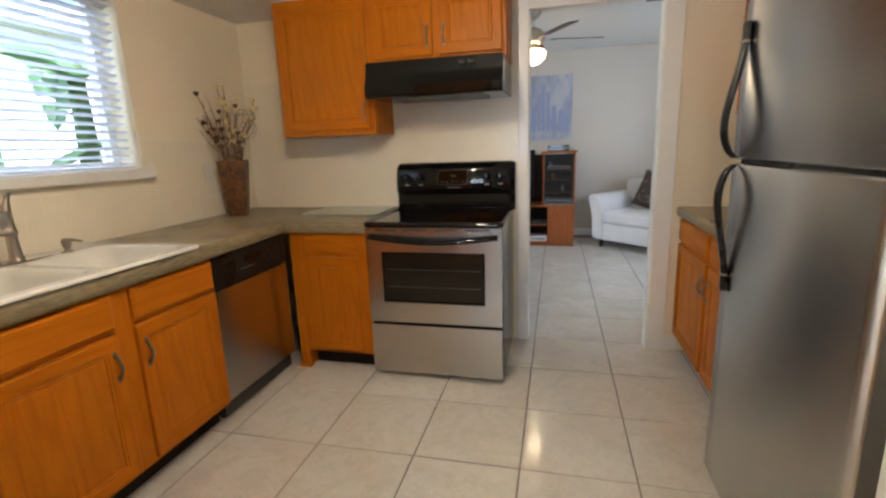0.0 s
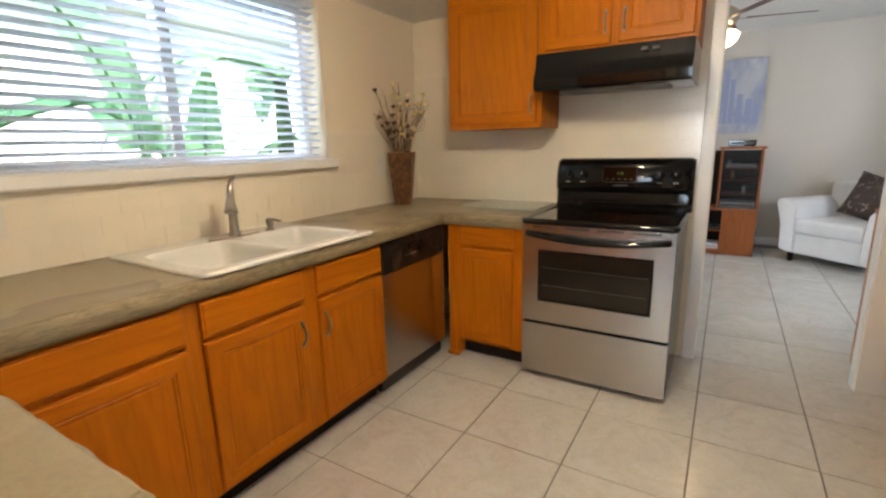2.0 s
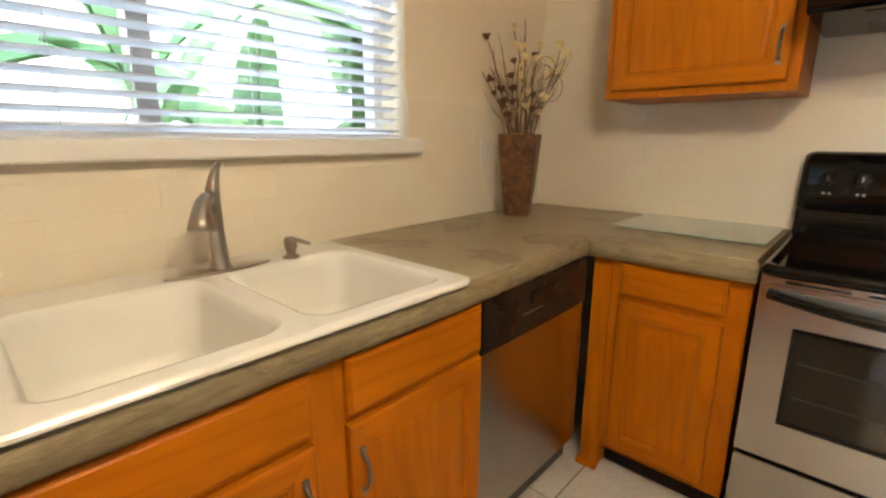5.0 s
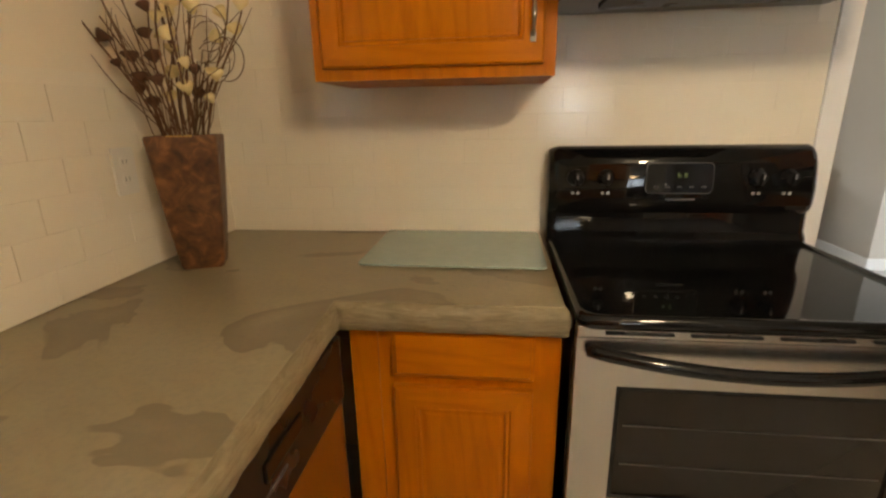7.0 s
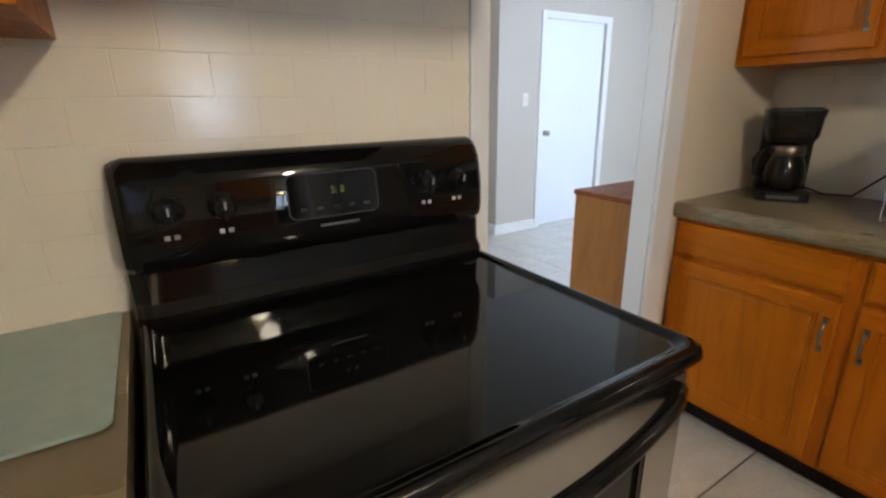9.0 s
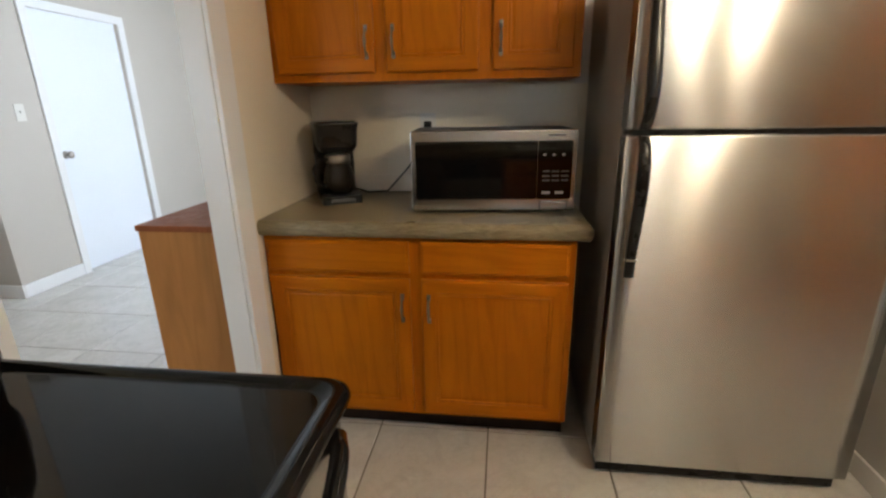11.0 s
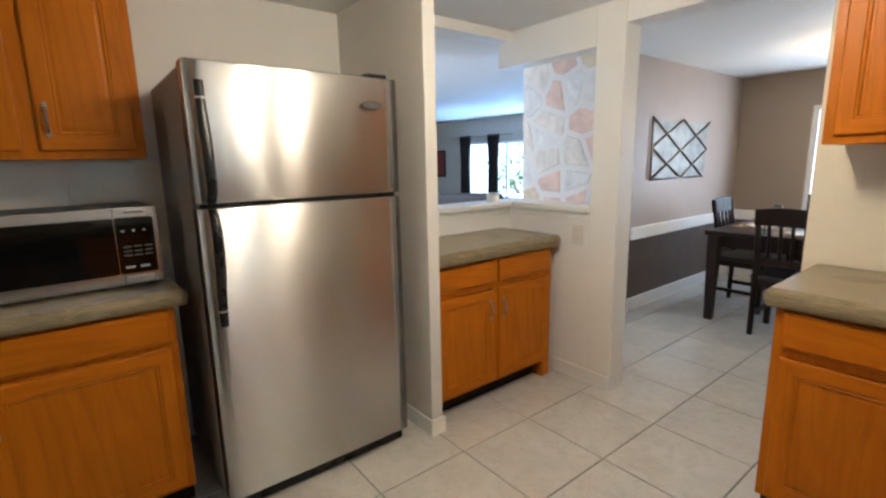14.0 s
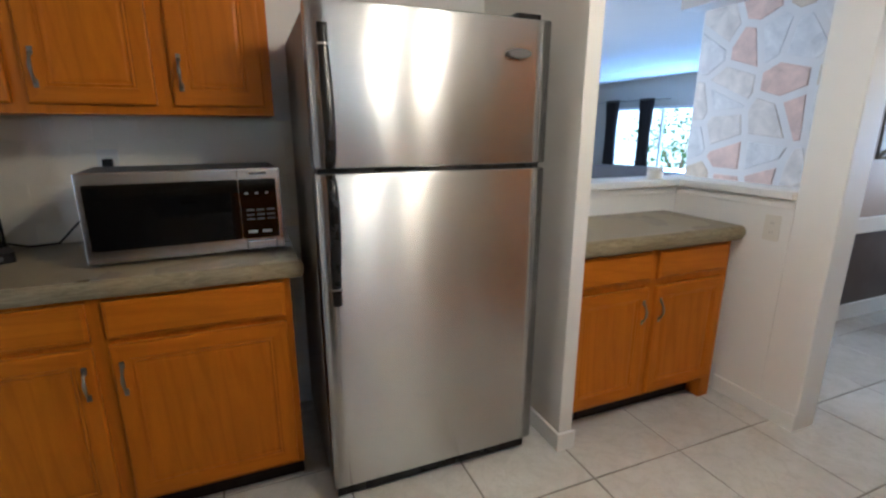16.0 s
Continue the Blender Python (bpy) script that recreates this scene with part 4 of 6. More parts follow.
lettering("clock_digits", "5: 8", 0.020, Matrix.Translation((0.385, on_guard(1.12) - 0.0098, 1.118)) @ Matrix.Rotation(radians(82.7), 4, "X"), LED, disp)
part("brand_strip", B(0.345, 0.43, on_guard(1.052) - 0.0012, on_guard(1.052) + 0.002, 1.049, 1.054), DIM, back)

# ---- range hood ----
hood = thing("range_hood", pose(1.176, -0.07, -0.028), "glossy black range hood under the wall cabinet", "hood")
bm = bmesh.new()
sec = [(0.10, 1.622), (-0.385, 1.612), (-0.405, 1.622), (-0.408, 1.665), (-0.375, 1.735), (-0.365, 1.805), (0.10, 1.808)]
loft(bm, [[(x, y, z) for y, z in sec] for x in (0.0, 0.766)])
bmesh.ops.bevel(bm, geom=bm.edges[:], offset=0.004, segments=2, affect="EDGES")
part("canopy", bm, BLACK, hood)
part("filter", B(0.12, 0.65, -0.33, -0.02, 1.611, 1.620, bevel=0.002), BLACKPLASTIC, hood)
part("lamp_lens", B(0.26, 0.50, -0.38, -0.345, 1.608, 1.615, bevel=0.002), BLACKPLASTIC, hood)
for x in (0.535, 0.585):
    part("switch", B(x, x + 0.03, -0.4, -0.37, 1.765, 1.778, bevel=0.003), CHARCOAL, hood)

# ---- refrigerator ----
fr = thing("refrigerator", pose(2.795, -1.245, 0, 0, 0, -90), "stainless steel top-freezer refrigerator with long black handles", "refrigerator")
FWD, FHT, SPLIT = 0.826, 1.718, 1.227
part("cabinet_body", B(0.006, FWD - 0.006, 0.075, 0.76, 0.025, FHT - 0.012, bevel=0.006), FRIDGESIDE, fr, "grey textured side panels")


def bowed(z0, z1):
    bm = bmesh.new()
    prof = []
    for k in range(15):
        x = FWD * k / 14
        prof.append((x, -0.0022 * (1 - (2 * k / 14 - 1) ** 2)))
    out = [(x, y) for x, y in prof] + [(FWD, 0.07), (0.0, 0.07)]
    def lp(z, i):
        return [(min(max(x, i), FWD - i), y + (i if y < 0.05 else 0), z) for x, y in out]
    loft(bm, [lp(z0, 0.008), lp(z0 + 0.003, 0.002), lp(z0 + 0.008, 0), lp(z1 - 0.008, 0), lp(z1 - 0.003, 0.002), lp(z1, 0.008)])
    for f in bm.faces:
        f.smooth = abs(f.normal.z) < 0.5 and f.normal.y < -0.5
    return bm


fz = part("freezer_door", bowed(SPLIT + 0.007, FHT), STEEL_V, fr, "brushed stainless steel freezer door")
fd = part("fridge_door", bowed(0.070, SPLIT - 0.007), STEEL_V, fr, "brushed stainless steel lower door")
part("gasket", B(0.012, FWD - 0.012, 0.02, 0.078, 0.09, FHT - 0.012), BLACKPLASTIC, fr)
part("base_grille", B(0.012, FWD - 0.012, 0.03, 0.08, 0.012, 0.064, bevel=0.004), BLACKPLASTIC, fr)


def long_handle(z0, z1):
    """A bowed handle from its flat end at z0 to the gap between the doors at z1."""
    bm = bmesh.new()
    N = 26
    loops = []
    for k in range(N + 1):
        s = k / N
        z = z0 + (z1 - z0) * s
        u = max(0.0, (s - 0.13) / 0.87)
        off = -0.010 - 0.040 * math.sin(math.pi * u ** 2.0) ** 0.65 if 0 < u < 1 else -0.010
        w = 0.0145 + 0.003 * math.sin(math.pi * u)
        loops.append([(0.046 + w * c, off + 0.010 * d, z) for c, d in ((-1, -0.5), (-0.5, -1), (0.5, -1), (1, -0.5), (1, 0.5), (0.5, 1), (-0.5, 1), (-1, 0.5))])
    loft(bm, loops)
    for f in bm.faces:
        f.smooth = len(f.verts) == 4
    return bm


h1 = part("handle", long_handle(1.648, SPLIT + 0.010), BLACKPLASTIC, fz, "long bowed black handle")
h2 = part("handle", long_handle(0.790, SPLIT - 0.010), BLACKPLASTIC, fd, "long bowed black handle")
for hnd, z in ((h1, 1.588), (h2, 0.843)):
    part("chrome_band", B(0.029, 0.063, -0.0215, -0.004, z, z + 0.007, bevel=0.002), NICKEL, hnd)
bm = bmesh.new()
prism(bm, [(0.698 + 0.046 * math.cos(a), 1.602 + 0.016 * math.sin(a)) for a in (2 * math.pi * k / 32 for k in range(32))], -0.016, -0.002)
badge = part("badge", bm, CHARCOAL, fz, "oval maker's badge")
bm = bmesh.new()
prism(bm, [(0.698 + 0.041 * math.cos(a), 1.602 + 0.0120 * math.sin(a)) for a in (2 * math.pi * k / 32 for k in range(32))], -0.0175, -0.015)
part("badge_face", bm, DIM, badge)
part("hinge_cap", B(0.69, 0.785, 0.0, 0.12, FHT - 0.005, FHT + 0.014, bevel=0.006), BLACKPLASTIC, fr)


# ---- kitchen window, blind and sill ----
sill = solid("window_sill", B(WX - 0.12, WX + 0.055, WIN[0] - 0.03, WIN[1] + 0.04, 1.196, 1.250, bevel=0.012, seg=3), WHITE, "rounded white tiled window sill")
win = tagged(new("window_1"), "wide white-framed slider window above the sink", "window", kind="structure")
bm = bmesh.new()
wy0, wy1, wz0, wz1, wx = WIN[0], WIN[1], 1.250, WIN[3], WX - 0.165
for a in ((wy0, wy0 + 0.04, wz0, wz1), (wy1 - 0.04, wy1, wz0, wz1), (wy0 + 0.04, wy1 - 0.04, wz0, wz0 + 0.04), (wy0 + 0.04, wy1 - 0.04, wz1 - 0.04, wz1)):
    box(bm, wx - 0.03, wx + 0.03, a[0], a[1], a[2], a[3], 0.003)
part("window_frame", bm, VINYL, win)
part("mullion", B(wx - 0.035, wx + 0.032, -1.765, -1.71, wz0 + 0.04, wz1 - 0.04, bevel=0.004), STEEL_V, win, "grey metal meeting rail")
for a, b in ((wy0 + 0.04, -1.765), (-1.71, wy1 - 0.04)):
    g = part("pane", B(wx - 0.004, wx + 0.002, a, b, wz0 + 0.04, wz1 - 0.04), GLASS, win)
    g.visible_shadow = False
blind = thing("window_blind", pose(WX - 0.045, 0, 0), "white horizontal blind with open slats over the sink window", "blind")
N = 20
SL0, SL1 = wy0 + 0.012, wy1 - 0.012
bm = bmesh.new()
L = SL1 - SL0
loft(bm, [[(x, y, z) for x, z in ((-0.024, -0.0065), (-0.012, -0.0005), (0.0, 0.0015), (0.012, 0.0005), (0.024, -0.004), (0.024, -0.0062), (0.012, -0.0018), (0.0, -0.0008), (-0.012, -0.0028), (-0.024, -0.0088))] for y in (0.0, L)])
for f in bm.faces:
    f.smooth = len(f.verts) == 4
SLAT = meshed("slat", bm, BLIND)
for k in range(N):
    piece("slat", SLAT, blind, Matrix.Translation((0, SL0, wz0 + 0.028 + k * 0.0405)) @ Matrix.Rotation(radians(-9), 4, "Y"))
part("bottom_rail", B(-0.025, 0.025, SL0, SL1, wz0 + 0.002, wz0 + 0.014, bevel=0.004), BLIND, blind)
part("head_rail", B(-0.028, 0.030, SL0, SL1, wz1 - 0.045, wz1 - 0.002, bevel=0.004), BLIND, blind)
for y in (SL0 + 0.09, SL0 + 0.50, SL0 + 0.97, SL1 - 0.09):
    bm = bmesh.new()
    for x in (-0.026, 0.026):
        tube(bm, [(x, y, wz0 + 0.01), (x, y, wz1 - 0.04)], 0.0011, 5)
    part("ladder_cord", bm, VINYL, blind)

# ---- garden outside the sink window ----
rng = random.Random(7)


def banana_leaf(length, width, droop, torn):
    """One long leaf with a mid rib, rising along +x and drooping."""
    bm = bmesh.new()
    n = 22
    rows = []
    for k in range(n + 1):
        s = k / n
        x = length * s * (1 - 0.18 * droop * s)
        z = length * (0.55 * s - droop * s * s)
        w = width * math.sin(math.pi * min(1, 0.06 + 0.94 * s)) ** 0.6 * (1 - 0.25 * s)
        rows.append((x, z, w))
    for sgn in (-1, 1):
        for k in range(n):
            if rng.random() < torn * 0.5:
                continue
            x0, z0, w0 = rows[k]
            x1, z1, w1 = rows[k + 1]
            lift = 0.22 * rng.uniform(0.85, 1.1)
            j = rng.uniform(0.86, 1.05)
            v = [bm.verts.new(p) for p in ((x0, 0, z0), (x1, 0, z1), (x1 + 0.05 * w1, sgn * w1 * 0.55, z1 + w1 * lift), (x1 + 0.10 * w1, sgn * w1 * j, z1 + w1 * lift * 0.6), (x0 + 0.10 * w0, sgn * w0 * j, z0 + w0 * lift * 0.6), (x0 + 0.05 * w0, sgn * w0 * 0.55, z0 + w0 * lift))]
            bm.faces.new((v[0], v[1], v[2], v[5]))
            bm.faces.new((v[5], v[2], v[3], v[4]))
    tube(bm, [(x, 0, z - 0.006) for x, z, w in rows], [0.018 - 0.014 * k / n for k in range(n + 1)], 6)
    return bm


def banana(x, y, base, leaves):
    t = thing("banana_plant", pose(x, y, -0.24), "green banana plant with broad torn leaves outside the window", "plant", "banana plants")
    part("trunk", tube(bmesh.new(), [(0, 0, 0), (0.01, 0.01, base * 0.5), (0.0, 0.02, base + 0.1)], [0.10, 0.085, 0.05], 12), SHRUB, t)
    for az, length, width, droop, pitch in leaves:
        ob = part("leaf", banana_leaf(length, width, droop, 0.10), LEAF, t)
        ob.matrix_basis = pose(0, 0, base, 0, -pitch, az)
    return t


banana(-1.35, -2.75, 0.95, [(20, 1.5, 0.30, 0.5, 20), (75, 1.9, 0.36, 0.55, 32), (130, 1.5, 0.30, 0.5, 30), (-40, 1.4, 0.24, 0.55, 20), (-95, 1.4, 0.22, 0.6, 25), (45, 1.2, 0.2, 0.2, 55)])
banana(-1.5, -0.75, 0.9, [(-60, 1.7, 0.32, 0.5, 34), (10, 1.3, 0.26, 0.6, 15), (60, 1.4, 0.28, 0.5, 35), (110, 1.3, 0.22, 0.5, 20), (-15, 1.3, 0.18, 0.25, 55)])
banana(-0.75, -2.85, 2.9, [(86, 2.1, 0.42, 0.55, -48), (150, 1.3, 0.22, 0.8, 0), (-60, 1.3, 0.22, 0.8, 0)])
banana(-1.1, -0.25, 2.1, [(-84, 1.5, 0.24, 1.0, 0), (-110, 1.5, 0.22, 1.0, 5), (40, 1.2, 0.22, 0.8, 0), (150, 1.2, 0.22, 0.8, 0)])
banana(-2.6, -3.6, 1.1, [(30, 1.6, 0.25, 0.5, 25), (80, 1.6, 0.25, 0.6, 30), (-20, 1.5, 0.24, 0.5, 25), (140, 1.3, 0.2, 0.5, 25), (60, 1.2, 0.2, 0.3, 50)])
neighbour = thing("neighbouring_house", pose(-9.5, 0, -0.24), "sunlit white stucco house beyond the garden", "house")
part("wall", B(-4.0, 0.0, -14, 12, 0, 4.6), STUCCO, neighbour)
part("roof", prism(bmesh.new(), [(-4.6, 4.6), (0.5, 4.5), (-2.0, 5.8)], -14.4, 12.4), paint("pale_roof", (0.5, 0.48, 0.45), 0.8, 0.6), neighbour)


def bush(x, y, z, r, n, label, name="shrub"):
    t = thing(name, pose(x, y, z), label, "shrub", "garden shrubs")
    bm = bmesh.new()
    for k in range(5):
        a = k * 1.3
        tube(bm, [(0, 0, 0), (0.2 * r * math.cos(a), 0.2 * r * math.sin(a), 0.5 * r), (0.6 * r * math.cos(a), 0.6 * r * math.sin(a), 1.1 * r)], [0.03, 0.02, 0.008], 6)
    part("stems", bm, TWIG, t)
    bm = bmesh.new()
    for k in range(n):
        d = Vector((rng.gauss(0, 1), rng.gauss(0, 1), rng.gauss(0, 1))).normalized()
        p = Vector((0, 0, r * 0.95)) + Vector((d.x, d.y, d.z * 0.85)) * r * rng.uniform(0.45, 1.08) * (1 + 0.25 * noise.noise(d * 2.5))
        s = rng.uniform(0.035, 0.075)
        e1 = Vector((rng.gauss(0, 1), rng.gauss(0, 1), rng.gauss(0, 1))).normalized()
        e2 = e1.orthogonal().normalized()
        bm.faces.new([bm.verts.new(p + e1 * a + e2 * b) for a, b in ((-s, 0), (0, s * 0.5), (s, 0), (0, -s * 0.5))])
    tagged(part("leaves", bm, SHRUB, t), kind="stuff")
    return t


bush(-2.6, -0.2, -0.24, 0.75, 900, "leafy green shrub outside the sink window")
bush(-3.2, -1.8, -0.24, 0.62, 700, "low leafy shrub by the lawn")
bush(8.0, -11.2, -0.24, 1.1, 900, "leafy green shrub beyond the living room window")
bush(10.6, -11.6, -0.24, 1.3, 900, "tall leafy shrub beyond the living room window")
bush(1.9, -9.2, -0.24, 0.8, 700, "leafy green shrub beyond the dining room window")

# ---- things on the worktops ----
vase = thing("vase", pose(0.212, -0.385, TOP, 0, 0, 22), "tapered square brown bark vase on the worktop", "vase")
bm = bmesh.new()


def sq(h, z, r=0.012):
    return [(x, y, z) for x, y in rounded(-h, h, -h * 0.72, h * 0.72, r, 3)]


loft(bm, [sq(0.052, 0.0), sq(0.055, 0.006), sq(0.067, 0.12), sq(0.077, 0.24), sq(0.086, 0.350), sq(0.084, 0.356), sq(0.078, 0.353), sq(0.070, 0.22)], cap=True)
for v in bm.verts:
    v.co += Vector((noise.noise(v.co * 30), noise.noise(v.co * 31 + Vector((5, 0, 0))), 0)) * 0.002
part("body", bm, BARK, vase)
part("rim", B(-0.03, 0.03, -0.0615, -0.058, 0.350, 0.358), BRASS, vase)
bunch = thing("dried_flowers", pose(0.212, -0.385, TOP + 0.20, 0, 0, 22), "dried twigs with dark pods and cream blossoms in the vase", "flowers")


def stem(az, spread, height, bend):
    pts = []
    for k in range(9):
        s = k / 8
        rr = 0.02 + spread * (s ** 1.5)
        a = radians(az) + bend * s * s
        pts.append((rr * math.cos(a) + 0.006 * math.sin(9 * s + az), rr * math.sin(a) * 0.8, height * s * (1 - 0.10 * spread / 0.2 * s)))
    return pts


def pod(bm, p, size, tilt):
    m = Matrix.Translation(p) @ Euler((tilt, tilt * 0.6, rng.uniform(0, 6))).to_matrix().to_4x4()
    t = bmesh.new()
    rings = [(0.15, 0.0), (0.55, 0.35), (1.0, 0.8), (0.8, 1.0), (0.35, 0.75)]
    loft(t, [[(r * size * math.cos(a) * (1 + 0.25 * math.cos(3 * a)), r * size * 0.75 * math.sin(a), h * size * 1.3) for a in (2 * math.pi * q / 9 for q in range(9))] for r, h in rings])
    for f in t.faces:
        f.smooth = True
    merge(bm, t, m)


stems = [(180, 0.17, 0.40, 0.2, "pod"), (200, 0.12, 0.43, -0.2, "pod"), (165, 0.10, 0.34, 0.3, "pod"), (250, 0.07, 0.42, 0.5, "petal"), (300, 0.08, 0.46, -0.4, "petal"), (20, 0.15, 0.41, 0.4, "petal"), (345, 0.17, 0.36, -0.3, "petal"),
         (90, 0.06, 0.45, 0.6, "petal"), (60, 0.11, 0.38, 0.3, "pod"), (120, 0.07, 0.36, -0.5, "petal"), (230, 0.05, 0.33, 0.4, "pod"), (320, 0.05, 0.38, 0.2, "petal")]
for az, spread, height, bend, kind in stems:
    pts = stem(az, spread * 1.15, height * 1.36, bend)
    s = part("stem", tube(bmesh.new(), pts, [0.0045 - 0.0003 * k for k in range(9)], 6), TWIG, bunch)
    for k in range(4, 9):
        if rng.random() < 0.74:
            p = Vector(pts[k]) + Vector((rng.uniform(-0.006, 0.006), rng.uniform(-0.006, 0.006), 0))
            bm = bmesh.new()
            pod(bm, p, rng.uniform(0.016, 0.022) if kind == "pod" else rng.uniform(0.019, 0.027), rng.uniform(-0.8, 0.8))
            part("seed_pod" if kind == "pod" else "blossom", bm, POD if kind == "pod" else PETAL, s)
bm = bmesh.new()
for k in range(30):
    az, sp, h = rng.uniform(0, 360), rng.uniform(0.03, 0.20), rng.uniform(0.25, 0.60)
    tube(bm, [(x + 0.01 * math.sin(7 * i / 8 + az), y, z) for i, (x, y, z) in enumerate(stem(az, sp, h, rng.uniform(-1.4, 1.4)))], [0.0016] * 8 + [0.0007], 4)
for k in range(6):
    az, h = rng.uniform(-60, 60), rng.uniform(0.38, 0.52)
    c = Vector((0.13 * math.cos(radians(az)), 0.11 * math.sin(radians(az)), h - 0.05))
    tube(bm, [(0.01, 0, 0.1)] + [c + Vector((0.04 * math.cos(a), 0.02 * math.sin(a * 1.3), 0.055 * math.sin(a))) for a in (0.3 * q - 2.0 for q in range(16))], [0.0014] * 17, 4)
tagged(part("twig_tangle", bm, TWIG, bunch), kind="stuff")

board = thing("cutting_board", pose(0.912, -0.178, TOP, 0, 0, -0.6), "pale green frosted glass cutting board lying on the worktop", "cutting board")
part("plate", rbox(-0.262, 0.252, -0.20, 0.195, 0.003, 0.008, 0.02, 5, "z"), BOARDGLASS, board)
for x in (-0.235, 0.225):
    for y in (-0.155, 0.155):
        part("foot", lathe(bmesh.new(), [(0.008, 0), (0.008, 0.0035)], 10, (x, y, 0)), PLASTIC, board)

towel = thing("paper_towel_holder", pose(0.295, -2.685, TOP), "white paper towel roll on an upright holder", "paper towel")
part("base", lathe(bmesh.new(), [(0.085, 0), (0.088, 0.006), (0.086, 0.014), (0.08, 0.018), (0.01, 0.018)], 32), WHITE, towel)
part("roll", lathe(bmesh.new(), [(0.02, 0.022), (0.062, 0.022), (0.064, 0.03), (0.064, 0.29), (0.062, 0.298), (0.02, 0.298)], 32), paint("paper_towel", (0.82, 0.80, 0.75), 0.9, 0.6), towel)
part("rod", lathe(bmesh.new(), [(0.008, 0.018), (0.008, 0.325), (0.014, 0.33), (0.013, 0.345), (0.003, 0.35)], 14), WHITE, towel)

coffee = thing("coffee_maker", pose(3.34, -0.175, TOP, 0, 0, -62), "black drip coffee maker with a glass carafe on the worktop", "coffee maker")
part("base", rbox(-0.085, 0.085, -0.12, 0.10, 0.0, 0.035, 0.02, 4, "z"), BLACKPLASTIC, coffee)
part("tower", rbox(-0.085, 0.085, 0.03, 0.10, 0.035, 0.30, 0.02, 4, "z"), BLACKPLASTIC, coffee)
bm = bmesh.new()
loft(bm, [[(x, y, z) for x, y in rounded(-0.085 - i, 0.085 + i, -0.10 - i, 0.10 + i * 0.3, 0.03, 4)] for i, z in ((-0.014, 0.215), (-0.004, 0.235), (0.0, 0.30), (0.006, 0.325), (0.004, 0.332))])
part("filter_housing", bm, BLACKPLASTIC, coffee)
part("lid", rbox(-0.08, 0.08, -0.098, 0.098, 0.332, 0.338, 0.03, 4, "z"), BLACK, coffee)
car = part("carafe", lathe(bmesh.new(), [(0.045, 0.037), (0.062, 0.05), (0.068, 0.09), (0.060, 0.135), (0.048, 0.165), (0.05, 0.175)], 28, (0, -0.045, 0)), OVENGLASS, coffee, "dark glass carafe of coffee")
part("coffee_band", lathe(bmesh.new(), [(0.0495, 0.165), (0.053, 0.17), (0.053, 0.198), (0.04, 0.206)], 28, (0, -0.045, 0)), PEWTER, car)
part("carafe_handle", tube(bmesh.new(), [(-0.045, -0.065, 0.185), (-0.085, -0.09, 0.185), (-0.105, -0.10, 0.15), (-0.10, -0.10, 0.10), (-0.062, -0.075, 0.075)], [0.009, 0.01, 0.010, 0.010, 0.008], 10), BLACKPLASTIC, car)
part("switch_strip", B(-0.05, 0.05, -0.124, -0.118, 0.01, 0.024, bevel=0.002), DIM, coffee)

mw = thing("microwave_oven", pose(3.075, -0.556, TOP, 0, 0, -86), "stainless steel microwave oven with a black glass door on the worktop", "microwave")
MWW, MWH = 0.606, 0.305
part("case", B(0.004, MWW - 0.004, 0.02, 0.30, 0.014, MWH, bevel=0.004), CHARCOAL, mw)
for x in (0.05, MWW - 0.05):
    for y in (0.06, 0.26):
        part("foot", lathe(bmesh.new(), [(0.014, 0), (0.014, 0.016)], 10, (x, y, 0)), BLACKPLASTIC, mw)
front = part("front_panel", B(0, MWW, 0, 0.022, 0.012, MWH, bevel=0.004), STEEL_H, mw, "brushed stainless steel front")
part("door_glass", rbox(0.018, 0.464, -0.004, 0.001, 0.055, 0.268, 0.008), BLACKGLASS, front, "black glass door")
panel = part("keypad", rbox(0.466, 0.590, -0.004, 0.001, 0.055, 0.268, 0.008), BLACKGLASS, front, "black keypad")
for r, z in enumerate((0.215, 0.155, 0.138, 0.122, 0.075)):
    for c in range(3 if r < 4 else 2):
        w = 0.010 if r == 0 else (0.026 if r < 4 else 0.03)
        x = 0.484 + c * (0.034 if r < 4 else 0.048)
        part("key", B(x, x + w, -0.0052, -0.0038, z, z + (0.006 if r < 4 else 0.009)), MARK if r in (0, 4) else DIM, panel)
part("display", B(0.484, 0.576, -0.0052, -0.0038, 0.238, 0.258), BLACKGLASS, panel)
part("door_button", B(0.478, 0.578, -0.006, 0.001, 0.016, 0.046, bevel=0.003), STEEL_H, front)
part("button_outline", B(0.476, 0.580, -0.0005, 0.0015, 0.0135, 0.0485), BLACKPLASTIC, front)
part("brand_strip", B(0.501, 0.561, -0.0012, 0.001, 0.284, 0.290), DIM, front)
part("door_seam", B(0.4645, 0.4660, -0.0008, 0.001, 0.27, 0.304), BLACKPLASTIC, front)

cord = thing("power_cord", pose(0, 0, 0), "black power cord from the coffee maker to the wall outlet", "cord")
part("cable", tube(bmesh.new(), [(3.47, -0.20, TOP + 0.03), (3.48, -0.27, TOP + 0.008), (3.49, -0.36, TOP + 0.012), (3.51, -0.46, TOP + 0.12), (3.525, -0.52, TOP + 0.22), (3.53, -0.545, TOP + 0.28)], 0.004, 8), BLACKPLASTIC, cord)
part("plug", B(3.51, 3.535, -0.57, -0.535, TOP + 0.275, TOP + 0.325, bevel=0.005), BLACKPLASTIC, cord)


